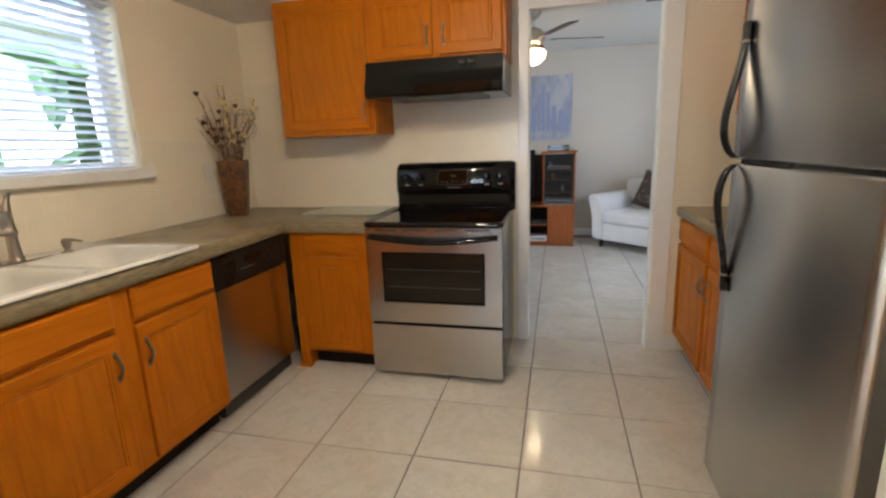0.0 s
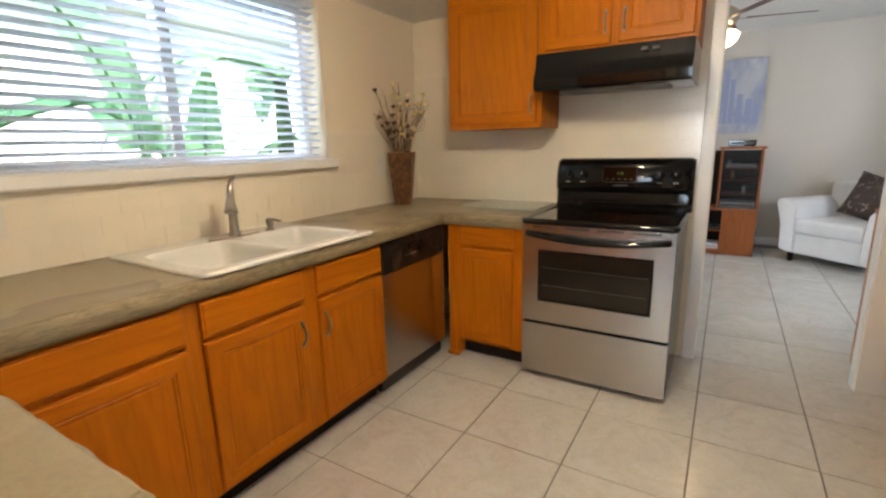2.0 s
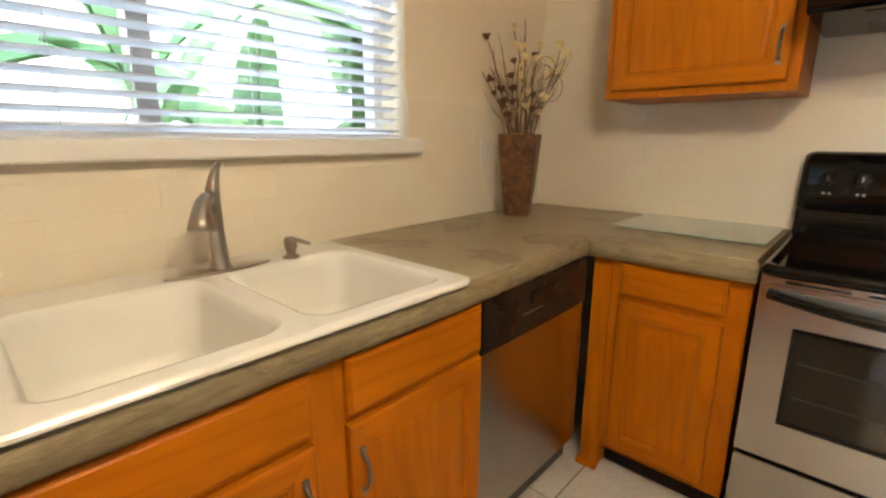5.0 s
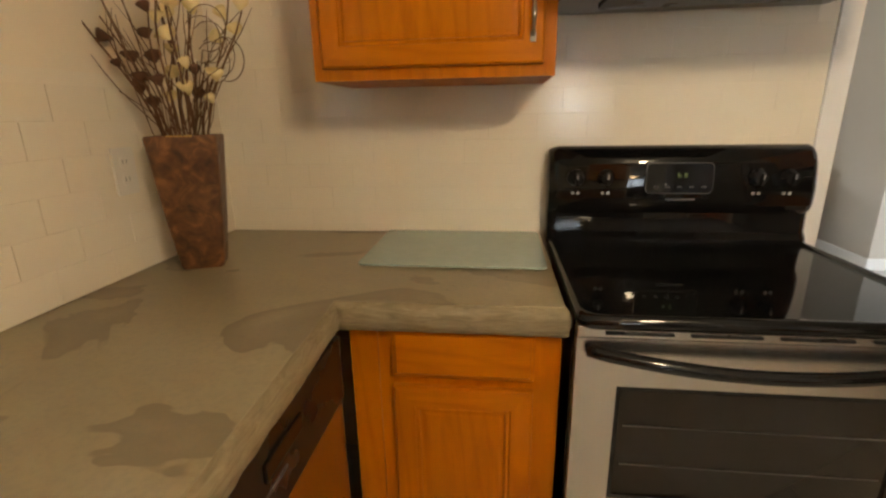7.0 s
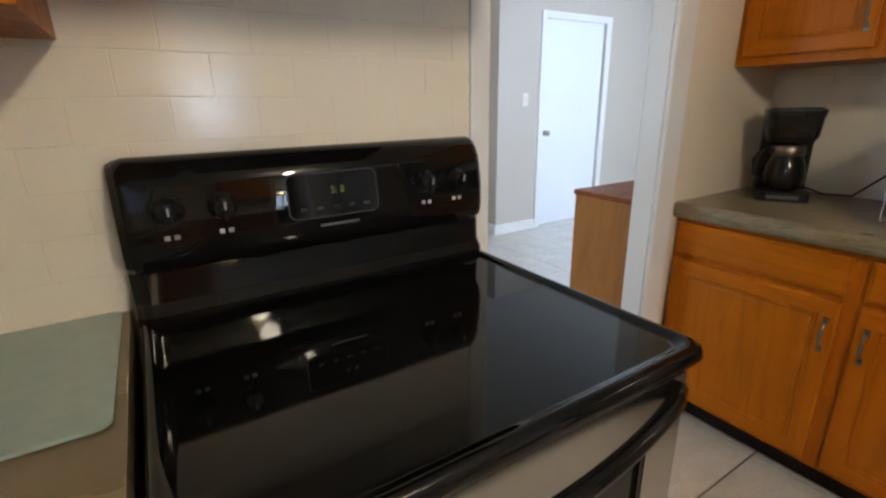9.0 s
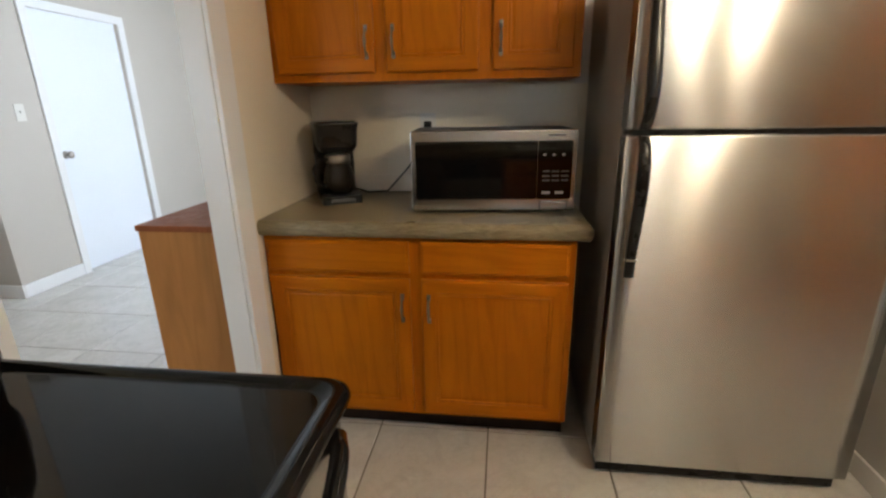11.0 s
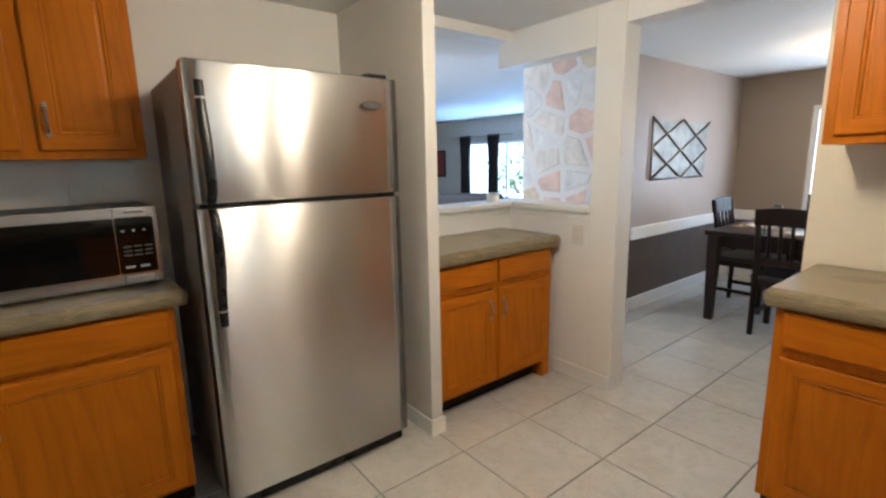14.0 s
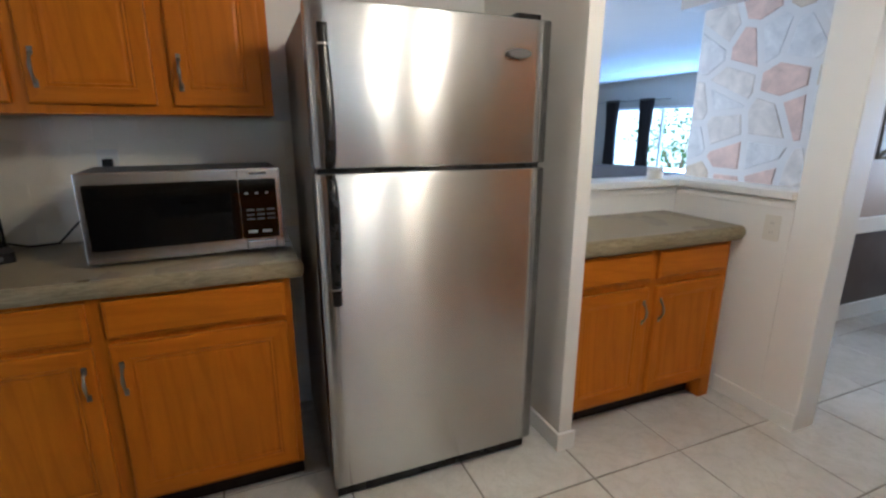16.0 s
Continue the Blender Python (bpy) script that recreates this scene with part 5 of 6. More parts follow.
def outlet(m, label, double=False, switch=False):
    """A wall plate at y = 0, looking to -y."""
    o = thing("light_switch" if switch else "wall_outlet", m, label, "switch" if switch else "outlet", "wall plates")
    w = 0.058 if double else 0.036
    pl = part("plate", rbox(-w, w, -0.005, 0.0, -0.06, 0.06, 0.006, 3), PLASTIC, o)
    for cx in ((-0.024, 0.024) if double else (0.0,)):
        if switch or double:
            part("toggle", B(cx - 0.005, cx + 0.005, -0.016, -0.004, -0.004, 0.012, bevel=0.002), PLASTIC, pl)
        else:
            for cz in (-0.022, 0.022):
                s = part("socket", rbox(cx - 0.016, cx + 0.016, -0.0065, -0.004, cz - 0.015, cz + 0.015, 0.012, 4), PLASTIC, pl)
                bm = bmesh.new()
                for dx in (-0.006, 0.006):
                    box(bm, cx + dx - 0.001, cx + dx + 0.001, -0.0070, -0.006, cz - 0.003, cz + 0.007)
                part("slots", bm, DIM, s)
    return o


outlet(pose(WX + 0.009, -0.445, 1.185, 0, 0, 90), "ivory wall outlet beside the vase")
outlet(pose(WX + 0.009, -2.505, 1.10, 0, 0, 90), "ivory double switch plate below the window corner", True)
outlet(pose(2.70, -3.275, 0.915, 0, 0, 180), "ivory wall outlet on the white post")
outlet(pose(4.44, 2.548, 1.30), "white light switch beside the white door", switch=True)
outlet(pose(EX - 0.009, -0.552, TOP + 0.30, 0, 0, -90), "ivory wall outlet above the worktop")

# ---- ceiling lamps ----
lamp = thing("ceiling_lamp", pose(1.72, -1.92, CZ, 0, 0, 90), "flush two-bulb ceiling lamp with frosted shades, switched on", "lamp")
part("canopy", B(-0.20, 0.20, -0.05, 0.05, -0.03, 0.0, bevel=0.008), NICKEL, lamp)
for x in (-0.14, 0.14):
    sh = part("shade", lathe(bmesh.new(), [(0.03, -0.03), (0.05, -0.05), (0.062, -0.075), (0.058, -0.077), (0.045, -0.052), (0.02, -0.034)], 24, (x, 0, 0)), SHADE, lamp, "lit frosted glass shade")


# ---- family room ----
tv = thing("television_cabinet", pose(1.83, 3.10, 0) @ Matrix.Diagonal((1, 1, 0.915, 1)), "cherry veneer media cabinet with a glass-fronted tower", "cabinet")
for nm, b in (("side_panel", (0.60, 0.62, 0, 0.42, 0, 1.30)), ("side_panel", (0.22, 0.24, 0.02, 0.42, 0.56, 1.30)), ("side_panel", (-0.9, -0.88, 0, 0.42, 0, 0.58)), ("top", (0.20, 0.64, -0.01, 0.44, 1.30, 1.325)),
              ("shelf", (-0.90, 0.62, -0.01, 0.44, 0.56, 0.585)), ("base", (-0.90, 0.62, 0.0, 0.42, 0.03, 0.06)), ("plinth", (-0.88, 0.60, 0.03, 0.40, 0, 0.03)), ("door", (0.30, 0.60, -0.006, 0.014, 0.06, 0.56)), ("back_panel", (-0.88, 0.60, 0.40, 0.415, 0.06, 1.28)),
              ("shelf", (-0.88, 0.30, 0.02, 0.40, 0.29, 0.305)), ("divider", (0.285, 0.30, 0.0, 0.40, 0.06, 0.56)), ("shelf", (0.24, 0.60, 0.03, 0.40, 0.92, 0.935)), ("shelf", (0.24, 0.60, 0.03, 0.40, 1.06, 1.075)), ("shelf", (0.24, 0.60, 0.03, 0.40, 0.75, 0.765))):
    # the back panel is darker than the cherry, as painted-in interior shade
    part(nm, B(*b, bevel=0.002), DARKWOOD if nm == "back_panel" else CHERRY, tv)
g = part("glass_door", B(0.242, 0.598, 0.004, 0.009, 0.595, 1.29), DARKENED_GLASS, tv, "glass door darkened for the shaded interior")
g.visible_shadow = False


def deck(name, x, y, z, w, d, h, material, label):
    t = thing(name, pose(x, y, z), label, name.split("_")[-1])
    part("case", B(-w / 2, w / 2, 0, d, 0.004, h, bevel=0.003), material, t)
    part("front_strip", B(-w / 2 + 0.02, w / 2 - 0.02, -0.002, 0.004, h * 0.4, h * 0.62), DIM, t)
    for x in (-w / 2 + 0.03, w / 2 - 0.03):
        part("foot", B(x - 0.01, x + 0.01, 0.02, d - 0.02, 0, 0.005), BLACKPLASTIC, t)


deck("video_player", 2.25, 3.15, 0.535, 0.34, 0.24, 0.07, VINYL, "silver video player on the media cabinet shelf")
deck("cable_box", 2.25, 3.17, 0.984, 0.28, 0.22, 0.04, VINYL, "white cable box on the upper shelf")
deck("game_console", 1.97, 3.15, 0.055, 0.28, 0.24, 0.06, VINYL, "white game console on the lower shelf")
deck("disc_player", 1.97, 3.15, 0.279, 0.30, 0.24, 0.055, BLACKPLASTIC, "black disc player on the lower shelf")
deck("mantel_clock", 2.24, 3.20, 1.212, 0.26, 0.09, 0.075, BLACK, "small black clock on top of the media cabinet")
for x, z, c in ((2.12, 0.856, RED), (2.18, 0.856, BRASS), (2.30, 0.700, VINYL), (2.14, 0.984, VINYL)):
    t = thing("figurine", pose(x, 3.22, z), "small ornament on the media cabinet shelf", "ornament", "shelf ornaments")
    part("base", lathe(bmesh.new(), [(0.022, 0), (0.024, 0.01), (0.012, 0.02)], 14), c, t)
    part("figure", lathe(bmesh.new(), [(0.012, 0.02), (0.02, 0.045), (0.012, 0.065), (0.014, 0.08), (0.003, 0.09)], 14), c, t)
tvset = thing("television", pose(1.45, 3.21, 0.536), "black flat-screen television on the media cabinet", "television")
part("screen", B(-0.5, 0.5, 0.0, 0.05, 0.08, 0.70, bevel=0.006), BLACKGLASS, tvset)
part("stand", B(-0.2, 0.2, -0.06, 0.16, 0, 0.02, bevel=0.005), BLACKPLASTIC, tvset)
part("neck", B(-0.05, 0.05, 0.02, 0.07, 0.015, 0.10), BLACKPLASTIC, tvset)

pic = thing("wall_painting", pose(1.485, 3.86, 1.36), "unframed blue and mauve skyline canvas on the wall", "painting")
part("canvas", B(0, 0.93, 0, 0.035, 0, 0.86, bevel=0.003), CANVAS, pic)
for x, w, h in ((0.47, 0.04, 0.50), (0.52, 0.05, 0.62), (0.58, 0.05, 0.52), (0.66, 0.06, 0.34), (0.75, 0.07, 0.28), (0.83, 0.06, 0.22), (0.36, 0.08, 0.30), (0.22, 0.1, 0.24), (0.08, 0.1, 0.3)):
    part("painted_tower", B(x, x + w, -0.0012, 0.001, 0.12, 0.12 + h), SKYLINE, pic)

# armchair, turned towards the doorway
arm = thing("armchair", pose(3.30, 3.12, 0, 0, 0, -42), "white upholstered armchair with flared arms", "armchair")
part("seat_base", B(-0.44, 0.44, -0.40, 0.36, 0.10, 0.32, bevel=0.03, seg=3), LINEN, arm)
part("seat_cushion", B(-0.32, 0.32, -0.43, 0.24, 0.32, 0.47, bevel=0.05, seg=4), LINEN, arm)
part("backrest", B(-0.44, 0.44, 0.20, 0.44, 0.12, 0.82, bevel=0.07, seg=4), LINEN, arm)
for sgn in (-1, 1):
    bm = bmesh.new()
    sec = [(0.31, 0.12), (0.47, 0.12), (0.48, 0.40), (0.53, 0.56), (0.55, 0.63), (0.50, 0.67), (0.40, 0.65), (0.335, 0.58), (0.315, 0.40)]
    loft(bm, [[(sgn * x, y, z) for x, z in sec] for y in (-0.42, -0.40, 0.40, 0.42)])
    bmesh.ops.bevel(bm, geom=bm.edges[:], offset=0.012, segments=2, affect="EDGES")
    part("arm", bm, LINEN, arm)
for x in (-0.38, 0.38):
    for y in (-0.34, 0.34):
        part("leg", lathe(bmesh.new(), [(0.022, 0), (0.03, 0.10)], 12, (x, y, 0)), DARKWOOD, arm)
cush = thing("cushion", pose(3.31, 3.13, 0.475, -18, 14, -42), "dark brown floral throw cushion on the armchair", "cushion")
bm = bmesh.new()
G = 12
vs = {}
for s in (1, -1):
    for i in range(G + 1):
        for j in range(G + 1):
            u, v = 2 * i / G - 1, 2 * j / G - 1
            if s == 1 or (0 < i < G and 0 < j < G):
                fat = 0.085 * ((1 - u ** 4) * (1 - v ** 4)) ** 0.6
                pin = 1 - 0.07 * (1 - abs(u)) * 0 - 0.06 * (1 - v * v) * abs(u) ** 3 - 0.06 * (1 - u * u) * abs(v) ** 3
                vs[s, i, j] = bm.verts.new((u * 0.23 * pin, s * fat, 0.23 + v * 0.23 * pin))
            else:
                vs[s, i, j] = vs[1, i, j]
for s in (-1, 1):
    for i in range(G):
        for j in range(G):
            q = [vs[s, i, j], vs[s, i + 1, j], vs[s, i + 1, j + 1], vs[s, i, j + 1]]
            if len(set(q)) == 4:
                try:
                    bm.faces.new(q).smooth = True
                except ValueError:
                    pass
bmesh.ops.recalc_face_normals(bm, faces=bm.faces)
part("cover", bm, FLORAL, cush)

fan = thing("ceiling_fan", pose(1.985, 1.85, 2.53), "ceiling fan with walnut blades and a lit glass bowl", "fan")
part("canopy", lathe(bmesh.new(), [(0.02, -0.07), (0.05, -0.05), (0.065, -0.02), (0.065, 0)], 24), NICKEL, fan)
part("down_rod", lathe(bmesh.new(), [(0.012, -0.14), (0.012, -0.05)], 12), NICKEL, fan)
part("motor", lathe(bmesh.new(), [(0.03, -0.30), (0.09, -0.285), (0.11, -0.24), (0.105, -0.19), (0.06, -0.155), (0.02, -0.14)], 32), NICKEL, fan)
for k in range(5):
    a = 14 + 72 * k
    m = pose(0, 0, -0.245, 0, 0, a)
    bl = part("blade", rbox(0.17, 0.66, -0.065, 0.065, -0.004, 0.004, 0.03, 4, "z"), FANWOOD, fan, "walnut blade")
    bl.matrix_basis = m @ pose(0, 0, 0, 11, 0, 0)
    part("bracket", B(0.06, 0.20, -0.02, 0.02, -0.012, -0.004, bevel=0.003), NICKEL, bl)
part("bowl_holder", lathe(bmesh.new(), [(0.05, -0.345), (0.06, -0.33), (0.05, -0.30)], 24), NICKEL, fan)
part("lamp_bowl", lathe(bmesh.new(), [(0.012, -0.475), (0.06, -0.46), (0.105, -0.42), (0.122, -0.37), (0.10, -0.345), (0.05, -0.342)], 28), SHADE, fan, "lit frosted glass bowl")
bm = bmesh.new()
tube(bm, [(0.03, -0.05, -0.33), (0.035, -0.055, -0.62)], 0.0015, 5)
lathe(bm, [(0.002, -0.65), (0.006, -0.64), (0.004, -0.62)], 10, (0.035, -0.055, 0))
part("pull_chain", bm, BRASS, fan)

vent = thing("ceiling_vent", pose(3.12, 1.75, 2.53), "white ceiling air vent", "vent")
part("frame", B(-0.17, 0.17, -0.10, 0.10, -0.012, 0.0, bevel=0.003), WHITE, vent)
for k in range(9):
    part("slat", B(-0.15, 0.15, -0.08 + k * 0.018, -0.072 + k * 0.018, -0.017, -0.010), DIM, vent)

low = thing("side_cabinet", pose(2.855, NY + 0.06, 0), "warm brown wooden cabinet beside the doorway", "cabinet")
part("body", B(0.003, 0.80, 0.0, 0.325, 0.0, 0.890, bevel=0.002), CHERRY, low)
part("end_panel", B(-0.004, 0.003, -0.002, 0.328, 0.0, 0.890, bevel=0.001), oak("warm_veneer", (6, 6, 0.7), (0.26, 0.10, 0.025), (0.47, 0.21, 0.06)), low)
part("top", B(-0.010, 0.80, -0.004, 0.335, 0.890, 0.912, bevel=0.003), CHERRY, low)

door = tagged(new("door_1"), "white painted flush door, closed, with a round knob", "door", kind="structure")
part("leaf", B(FD[0], FD[1], 2.585, 2.625, 0.008, FD[2], bevel=0.002), DOORPAINT, door)
bm = bmesh.new()
for a in ((FD[0] - 0.06, FD[0] + 0.004, 0, FD[2] + 0.06), (FD[1] - 0.004, FD[1] + 0.06, 0, FD[2] + 0.06), (FD[0] + 0.004, FD[1] - 0.004, FD[2] - 0.004, FD[2] + 0.06)):
    box(bm, a[0], a[1], 2.532, 2.55, a[2], a[3], 0.004)
part("casing", bm, WHITE, door)
knob = part("door_knob", lathe(bmesh.new(), [(0.03, 0), (0.03, 0.006), (0.012, 0.012), (0.012, 0.03), (0.026, 0.042), (0.028, 0.055), (0.018, 0.066), (0.002, 0.068)], 20, m=pose(FD[0] + 0.075, 2.585, 0.97, 90, 0, 0)), NICKEL, door)


def room_window(name, m, w, h, label):
    """A framed window with two panes; its foot's left end at the origin, looking to -y."""
    o = tagged(new(name), label, "window", kind="structure")
    o.matrix_basis = m
    bm = bmesh.new()
    for a in ((0, 0.05, 0, h), (w - 0.05, w, 0, h), (0.05, w - 0.05, 0, 0.05), (0.05, w - 0.05, h - 0.05, h), (w / 2 - 0.025, w / 2 + 0.025, 0.05, h - 0.05)):
        box(bm, a[0], a[1], 0.03, 0.09, a[2], a[3], 0.003)
    part("window_frame", bm, VINYL, o)
    for a in (0.05, w / 2 + 0.025):
        g = part("pane", B(a, a + w / 2 - 0.075, 0.056, 0.062, 0.05, h - 0.05), GLASS, o)
        g.visible_shadow = False
    return o


room_window("window_2", pose(DW[1], -6.86, DW[2], 0, 0, 180), DW[1] - DW[0], DW[3] - DW[2], "white-framed dining room window")
room_window("window_3", pose(LW[1], -8.82, LW[2], 0, 0, 180), LW[1] - LW[0], LW[3] - LW[2], "wide added white-framed living room window, out of view")
# added window in front of the living room fill lamp, never seen
room_window("window_6", pose(5.5, -2.22, 0.8), 1.8, 1.3, "added white-framed living room window, out of view")
# added hidden window for the lamp that lights the white door
room_window("window_5", pose(5.8, NY + 0.13, 0.85, 0, 0, 180), 1.4, 1.25, "added white-framed entry window, out of view")
# added window for the family room fill lamp, out of view
room_window("window_4", pose(-1.06, FWN[0], FWN[2], 0, 0, 90), FWN[1] - FWN[0], FWN[3] - FWN[2], "added white-framed family room window, out of view")
solid("trim_dining_window_sill", B(DW[0] - 0.05, DW[1] + 0.05, -6.86, -6.82, DW[2] - 0.025, DW[2] + 0.002, bevel=0.004), WHITE, "white dining room window sill")

# ---- dining room ----
tb = thing("dining_table", pose(2.22, -5.61, 0), "dark espresso wooden dining table", "table")
part("tabletop", B(-0.46, 0.46, -0.62, 0.62, 0.725, 0.765, bevel=0.006), DARKWOOD, tb)
for a in ((-0.40, 0.40, -0.55, -0.53), (-0.40, 0.40, 0.53, 0.55), (-0.40, -0.38, -0.53, 0.53), (0.38, 0.40, -0.53, 0.53)):
    part("apron", B(*a, 0.63, 0.725), DARKWOOD, tb)
for x in (-0.40, 0.40):
    for y in (-0.56, 0.56):
        bm = bmesh.new()
        loft(bm, [[(x + i * h, y + j * h, z) for i, j in ((-1, -1), (1, -1), (1, 1), (-1, 1))] for h, z in ((0.028, 0.0), (0.042, 0.63), (0.042, 0.725))])
        part("leg", bm, DARKWOOD, tb)
ch = thing("dining_chair", pose(2.08, -5.10, 0, 0, 0, 180), "dark espresso dining chair with a slatted back", "chair", "chairs round the dining table")
part("seat", B(-0.21, 0.21, -0.20, 0.21, 0.44, 0.475, bevel=0.012, seg=3), SEATCLOTH, ch, "black padded seat")
part("seat_frame", B(-0.205, 0.205, -0.195, 0.20, 0.39, 0.44, bevel=0.003), DARKWOOD, ch)
for x in (-0.18, 0.18):
    part("front_leg", B(x - 0.02, x + 0.02, 0.155, 0.195, 0, 0.40, bevel=0.003), DARKWOOD, ch)
    part("back_leg", tube(bmesh.new(), [(x, -0.19, 0), (x, -0.185, 0.45), (x, -0.215, 0.75), (x, -0.25, 0.97)], [0.02, 0.023, 0.021, 0.018], 8), DARKWOOD, ch)
bm = bmesh.new()
loft(bm, [[(x, -0.215 - (z - 0.72) * 0.14 + dy + 0.03 * (x / 0.2) ** 2 * -0.2, z + 0.02 * (1 - (x / 0.2) ** 2) * (1 if z > 0.9 else 0)) for dy, z in ((-0.012, 0.86), (-0.012, 0.975), (0.012, 0.975), (0.012, 0.86))] for x in (-0.2, -0.1, 0, 0.1, 0.2)])
part("top_rail", bm, DARKWOOD, ch)
part("lower_rail", B(-0.18, 0.18, -0.205, -0.185, 0.56, 0.61, bevel=0.003), DARKWOOD, ch)
for x in (-0.11, -0.037, 0.037, 0.11):
    part("back_slat", tube(bmesh.new(), [(x, -0.195, 0.60), (x, -0.21, 0.74), (x, -0.238, 0.88)], [0.012, 0.013, 0.012], 8), DARKWOOD, ch)
for a in ((-0.18, 0.18, 0.165, 0.185, 0.20, 0.23), (-0.19, -0.17, -0.18, 0.17, 0.15, 0.18), (0.17, 0.19, -0.18, 0.17, 0.15, 0.18)):
    part("stretcher", B(*a), DARKWOOD, ch)
copy_thing(ch, pose(2.57, -5.66, 0, 0, 0, 90))
copy_thing(ch, pose(2.22, -6.40, 0, 0, 0, 0))
copy_thing(ch, pose(1.60, -5.60, 0, 0, 0, -90))
for x, y in ((2.05, -5.18), (2.42, -5.46), (2.02, -5.81)):
    t = thing("place_setting", pose(x, y, 0.765), "woven place mat with a white plate on the table", "place setting", "table settings")
    part("mat", B(-0.20, 0.20, -0.15, 0.15, 0, 0.004, bevel=0.001), shader("woven_mat", (0.20, 0.12, 0.05), 0.9), t)
    part("plate", lathe(bmesh.new(), [(0.07, 0.004), (0.075, 0.008), (0.12, 0.018), (0.118, 0.021), (0.07, 0.011), (0.01, 0.01)], 28), PORCELAIN, t)
for x, y in ((2.30, -5.14), (2.40, -5.72)):
    t = thing("wine_glass", pose(x, y, 0.765), "clear stemmed glass on the dining table", "glass", "table glasses")
    part("bowl", lathe(bmesh.new(), [(0.006, 0.085), (0.03, 0.10), (0.037, 0.13), (0.032, 0.175), (0.030, 0.175), (0.034, 0.13), (0.026, 0.104), (0.003, 0.092)], 20), CLEAR, t)
    part("stem", lathe(bmesh.new(), [(0.032, 0), (0.03, 0.003), (0.005, 0.006), (0.004, 0.09)], 16), CLEAR, t)

art = thing("wall_art", pose(3.168, -4.96, 1.170, 0, 0, -90), "square mirrored wall art with a dark metal lattice", "wall art")
part("mirror_plate", B(0.02, 1.08, 0.004, 0.010, 0.0, 0.52), MIRRORISH, art)
bm = bmesh.new()
for a, b in (((0, 0), (0, 0.54)), ((0, 0), (1.06, 0)), ((0, 0.54), (1.03, 0)), ((0, 0), (1.12, 0.53)), ((0, 0.28), (0.56, 0.54)), ((0, 0.28), (0.56, 0.0)), ((0.56, 0.54), (1.09, 0.27)), ((0.56, 0.0), (1.09, 0.27))):
    part("lattice_bar", tube(bmesh.new(), [(a[0], -0.004, a[1]), (b[0], -0.004, b[1])], 0.009, 8), PEWTER, art)
bm.free()

chand = thing("chandelier", pose(1.85, -5.6, 2.20), "lit bronze chandelier over the dining table", "chandelier")
part("canopy", lathe(bmesh.new(), [(0.03, -0.03), (0.06, -0.015), (0.06, 0)], 20), PEWTER, chand)
part("stem", lathe(bmesh.new(), [(0.008, -0.40), (0.008, -0.02)], 10), PEWTER, chand)
for k in range(4):
    a = radians(45 + 90 * k)
    part("arm", tube(bmesh.new(), [(0, 0, -0.38), (0.08 * math.cos(a), 0.08 * math.sin(a), -0.43), (0.17 * math.cos(a), 0.17 * math.sin(a), -0.39)], 0.007, 8), PEWTER, chand)
    part("shade", lathe(bmesh.new(), [(0.02, -0.39), (0.04, -0.36), (0.055, -0.30), (0.052, -0.30), (0.036, -0.355), (0.015, -0.384)], 20, (0.17 * math.cos(a), 0.17 * math.sin(a), 0)), SHADE, chand, "lit frosted glass shade")

# ---- living room seen through the hatch ----
chim = thing("stone_chimney", pose(3.20, -4.68, 0), "floor-to-ceiling pink and cream flagstone chimney breast", "chimney")
part("core", B(0.10, 1.22, -0.60, -0.02, 0, 2.36), MORTAR, chim, "pale mortar")
part("face", B(0.0, 1.22, -0.018, 0.0, 0, 2.36), MORTAR, chim, "pale mortar")
srng = random.Random(21)
cells = []
rows = 9
for r in range(rows):
    nx = 5 if r % 2 else 4
    for q in range(nx):
        cells.append(((q + 0.5 + srng.uniform(-0.46, 0.46)) * 1.22 / nx, (r + 0.5 + srng.uniform(-0.46, 0.46)) * 2.36 / rows))
for i, (cx, cz) in enumerate(cells):
    poly = [Vector((0.01, 0.01)), Vector((1.21, 0.01)), Vector((1.21, 2.34)), Vector((0.01, 2.34))]
    for k, (ox, oz) in enumerate(cells):
        if k == i:
            continue
        mid = Vector(((cx + ox) / 2, (cz + oz) / 2))
        nrm = Vector((ox - cx, oz - cz)).normalized()
        mid -= nrm * 0.027
        outp = []
        for a, b in zip(poly, poly[1:] + poly[:1]):
            da, db = (a - mid).dot(nrm), (b - mid).dot(nrm)
            if da <= 0:
                outp.append(a)
            if da * db < 0:
                outp.append(a + (b - a) * (da / (da - db)))
        poly = outp
        if len(poly) < 3:
            break
    if len(poly) >= 3:
        c = sum(poly, Vector((0, 0))) / len(poly)
        bm = bmesh.new()
        def lp(s, y):
            return [(c.x + (p.x - c.x) * s, y, c.y + (p.y - c.y) * s) for p in poly]
        loft(bm, [lp(1.0, -0.004), lp(0.99, 0.002), lp(0.94, 0.004 + srng.uniform(0, 0.004))])
        part("stone", bm, STONE_MATS[srng.choice((0, 0, 1, 1, 3, 3, 2))], chim)

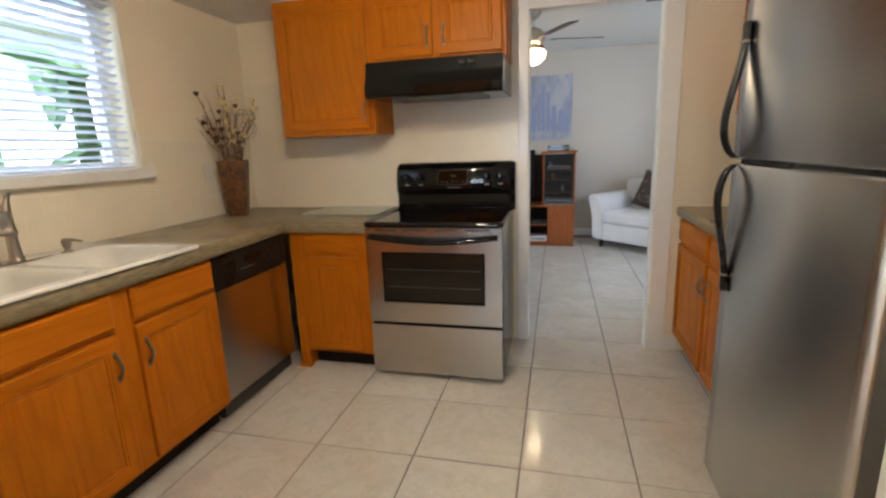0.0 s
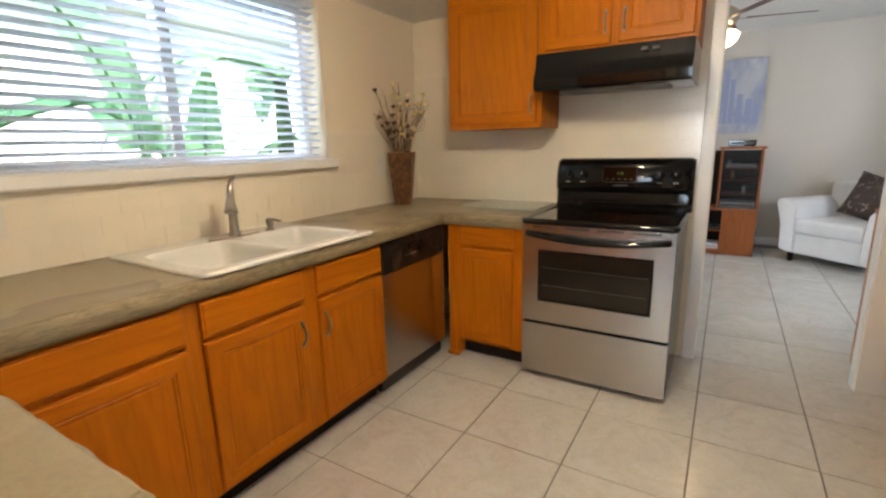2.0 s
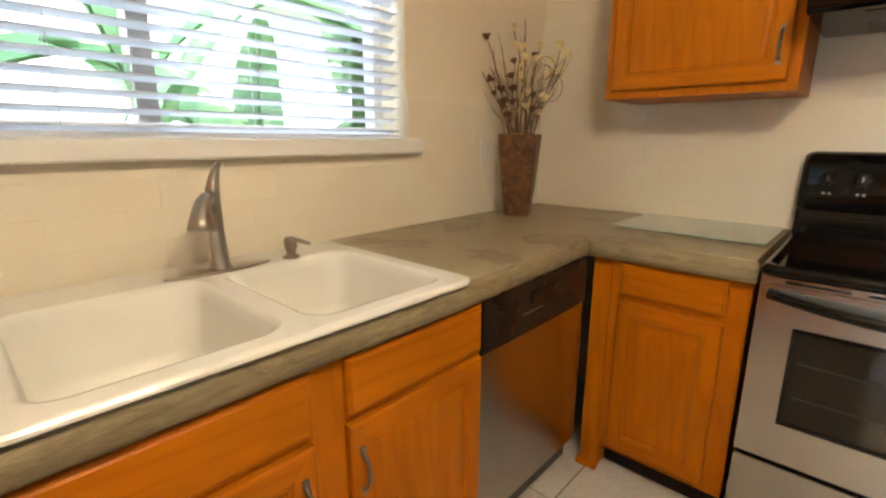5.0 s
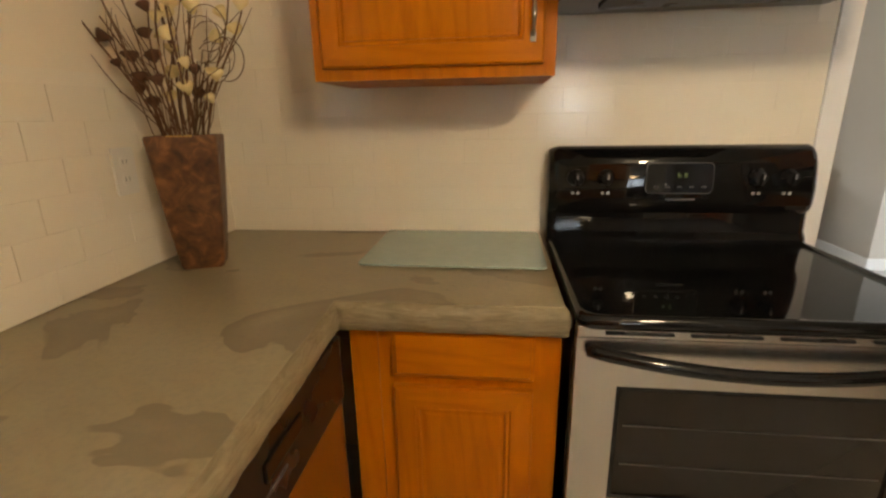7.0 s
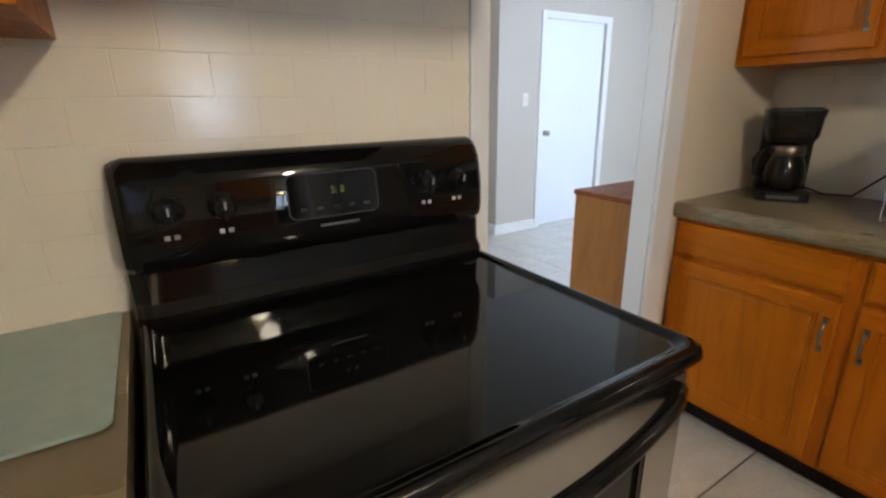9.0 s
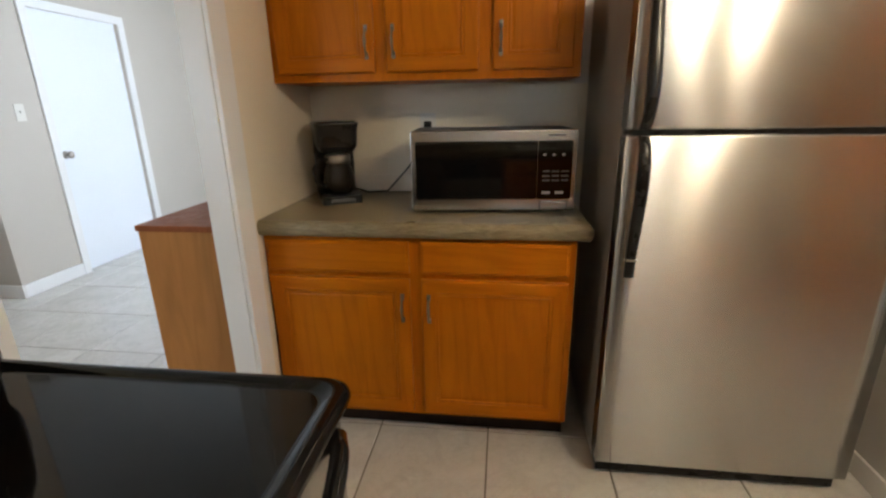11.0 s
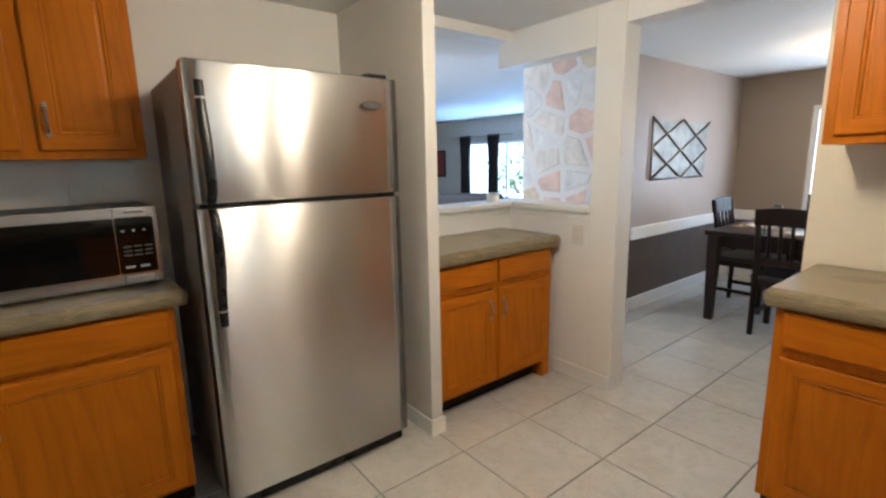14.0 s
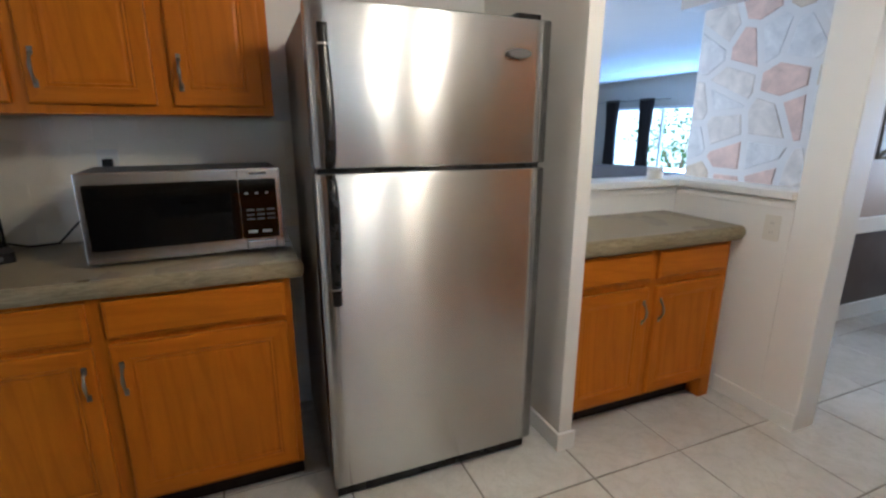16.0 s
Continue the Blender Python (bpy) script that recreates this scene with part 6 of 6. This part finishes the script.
for x0, w, lab in ((10.05, 0.42, "dark brown curtain beside the living room window"), (9.05, 0.40, "dark brown curtain gathered in the middle of the window")):
    t = thing("curtain", pose(x0, -8.76, 0.05), lab, "curtain", "living room curtains")
    bm = bmesh.new()
    K = 28
    def wave(z, sq):
        return [(w * (k / K - 0.5) * sq, 0.035 * math.sin(k * 1.35), z) for k in range(K + 1)] + [(w * (k / K - 0.5) * sq, 0.035 * math.sin(k * 1.35) - 0.008, z) for k in range(K, -1, -1)]
    loft(bm, [wave(0, 1.0), wave(0.7, 0.85), wave(1.3, 0.8), wave(1.86, 1.0), wave(1.92, 1.05)])
    part("cloth", bm, CURTAIN, t)
    part("rod", tube(bmesh.new(), [(-0.6, 0.0, 1.89), (0.6, 0.0, 1.89)], 0.012, 8), PEWTER, t)
sofa = thing("sofa", pose(7.2, -5.9, 0, 0, 0, 35), "grey upholstered sofa in the living room", "sofa")
part("seat_base", B(-1.0, 1.0, -0.42, 0.42, 0.06, 0.42, bevel=0.05, seg=3), RUG, sofa)
part("backrest", B(-1.0, 1.0, 0.22, 0.46, 0.30, 0.86, bevel=0.09, seg=4), RUG, sofa)
for x in (-1.02, 0.82):
    part("arm", B(x, x + 0.20, -0.44, 0.44, 0.06, 0.60, bevel=0.06, seg=3), RUG, sofa)
for x in (-0.9, 0.9):
    for y in (-0.34, 0.34):
        part("leg", B(x - 0.03, x + 0.03, y - 0.03, y + 0.03, 0, 0.07), DARKWOOD, sofa)
wp = thing("wall_picture", pose(11.2, -8.815, 0.95, 0, 0, 180), "small dark red picture on the living room wall", "picture")
part("frame", B(-0.30, 0.30, -0.03, 0.0, 0, 0.7, bevel=0.004), DARKWOOD, wp)
part("canvas", B(-0.26, 0.26, -0.034, -0.028, 0.04, 0.66), RED, wp)
jar = thing("candle_jar", pose(3.30, -3.15, 1.09), "white candle jar on the hatch ledge", "jar")
part("jar", lathe(bmesh.new(), [(0.04, 0), (0.042, 0.004), (0.042, 0.045), (0.036, 0.05)], 24), PLASTIC, jar)
part("lid", lathe(bmesh.new(), [(0.043, 0.05), (0.043, 0.06), (0.01, 0.062)], 24), WHITE, jar)
dome = thing("table_lamp_shade", pose(6.6, -7.6, 0), "pale rounded table lamp on a side table", "lamp")
part("side_table", B(-0.25, 0.25, -0.25, 0.25, 0, 0.56, bevel=0.01), DARKWOOD, dome)
part("shade", lathe(bmesh.new(), [(0.05, 0.56), (0.05, 0.62), (0.19, 0.66), (0.17, 0.78), (0.10, 0.86), (0.01, 0.88)], 24), LINEN, dome)

# ---- wall tiles ----
tw, th, gap = 0.156, 0.0785, 0.0008


def subway(w):
    bm = bmesh.new()
    return loft(bm, [[(i, y, i), (w - i, y, i), (w - i, y, th - gap - i), (i, y, th - gap - i)] for i, y in ((0, 0.008), (0, 0.0006), (0.0009, 0.0))])


SUB = meshed("tile", subway(tw - gap), SUBWAY)
CUTS = {}


def tiled(parent, name, m, length, z0, rows, skip=(), phase=0.0):
    """Rows of glazed tiles along a wall; m puts the wall's left foot, looking to -y."""
    for r in range(rows):
        x = -(tw / 2 if r % 2 else 0.0) - phase
        while x < length - 0.004:
            a, b = max(x, 0.0), min(x + tw, length)
            z = z0 + r * th
            x += tw
            if b - a < 0.012 or any(p < (a + b) / 2 < q and s < z + th / 2 < e for p, q, s, e in skip):
                continue
            mesh = SUB
            if b - a < tw - 0.002:
                key = round(b - a, 3)
                if key not in CUTS:
                    CUTS[key] = meshed("tile", subway(key - gap), SUBWAY)
                mesh = CUTS[key]
            piece("tile", mesh, parent, m @ Matrix.Translation((a, 0, z)))


bm = bmesh.new()
box(bm, WX, 1.985, NY - 0.0066, NY, 0.916, 1.82)
solid("trim_grout_north", bm, GROUT_W, "white grout behind the wall tiles")
tiled(wall_north, "north", pose(WX + 0.009, NY - 0.008, 0), 1.915, 0.9185, 11, [(0.48, 1.10, 1.41, 2.2)], 0.008)
bm = bmesh.new()
box(bm, WX, WX + 0.0066, SY, WIN[0], 0.916, 1.42)
box(bm, WX, WX + 0.0066, WIN[0], WIN[1], 0.916, 1.196)
box(bm, WX, WX + 0.0066, WIN[1], NY - 0.005, 0.916, 1.42)
solid("trim_grout_west", bm, GROUT_W, "white grout behind the wall tiles")
WL = NY - SY - 0.008
for y0, y1, rows in ((SY, WIN[0], 6), (WIN[0], WIN[1], 3), (WIN[1], SY + WL, 6)):
    tiled(wall_west, "west", pose(WX + 0.008, y0, 0, 0, 0, 90), y1 - y0, 0.9185, rows, (), (y0 - SY) % tw)
bm = bmesh.new()
box(bm, EX - 0.0066, EX, -1.19, NY, 0.916, 1.40)
solid("trim_grout_east", bm, GROUT_W, "white grout behind the wall tiles")
tiled(wall_east, "east", pose(EX - 0.008, NY, 0, 0, 0, -90), 1.29, 0.9185, 6)
bm = bmesh.new()
box(bm, WX + 0.009, 1.595, SY, SY + 0.0066, 0.916, 1.40)
solid("trim_grout_south", bm, GROUT_W, "white grout behind the wall tiles")
tiled(wall_south, "south", pose(1.595, SY + 0.008, 0, 0, 0, 180), 1.52, 0.9185, 6)

# ---- floor tiles ----
bm = bmesh.new()
q = PITCH - 0.006
loft(bm, [[(x, y, z) for x, y in ((i, i), (q - i, i), (q - i, q - i), (i, q - i))] for i, z in ((0.0, -0.008), (0.0, -0.0016), (0.0016, 0.0))])
TILE_MESH = meshed("tile", bm, TILE)
rest = bmesh.new()
for i in range(-6, 25):
    for j in range(-18, 11):
        x, y = GX + i * PITCH + 0.003, GY + j * PITCH + 0.003
        if x < -1.2 or x + PITCH > 12.4 or y < -8.95 or y + PITCH > 4.05:
            continue
        near = (WX - 0.3 < x < 3.5 and SY - 3.0 < y < NY) or (1.0 < x < 4.9 and NY - 0.2 < y < 4.0)
        if near:
            piece("tile", TILE_MESH, floor, Matrix.Translation((x, y, 0)))
        else:
            box(rest, x, x + q, y, y + q, -0.008, 0.0)
tagged(part("far_tiles", rest, TILE, floor, "marbled grey-beige floor tiles"), kind="stuff")
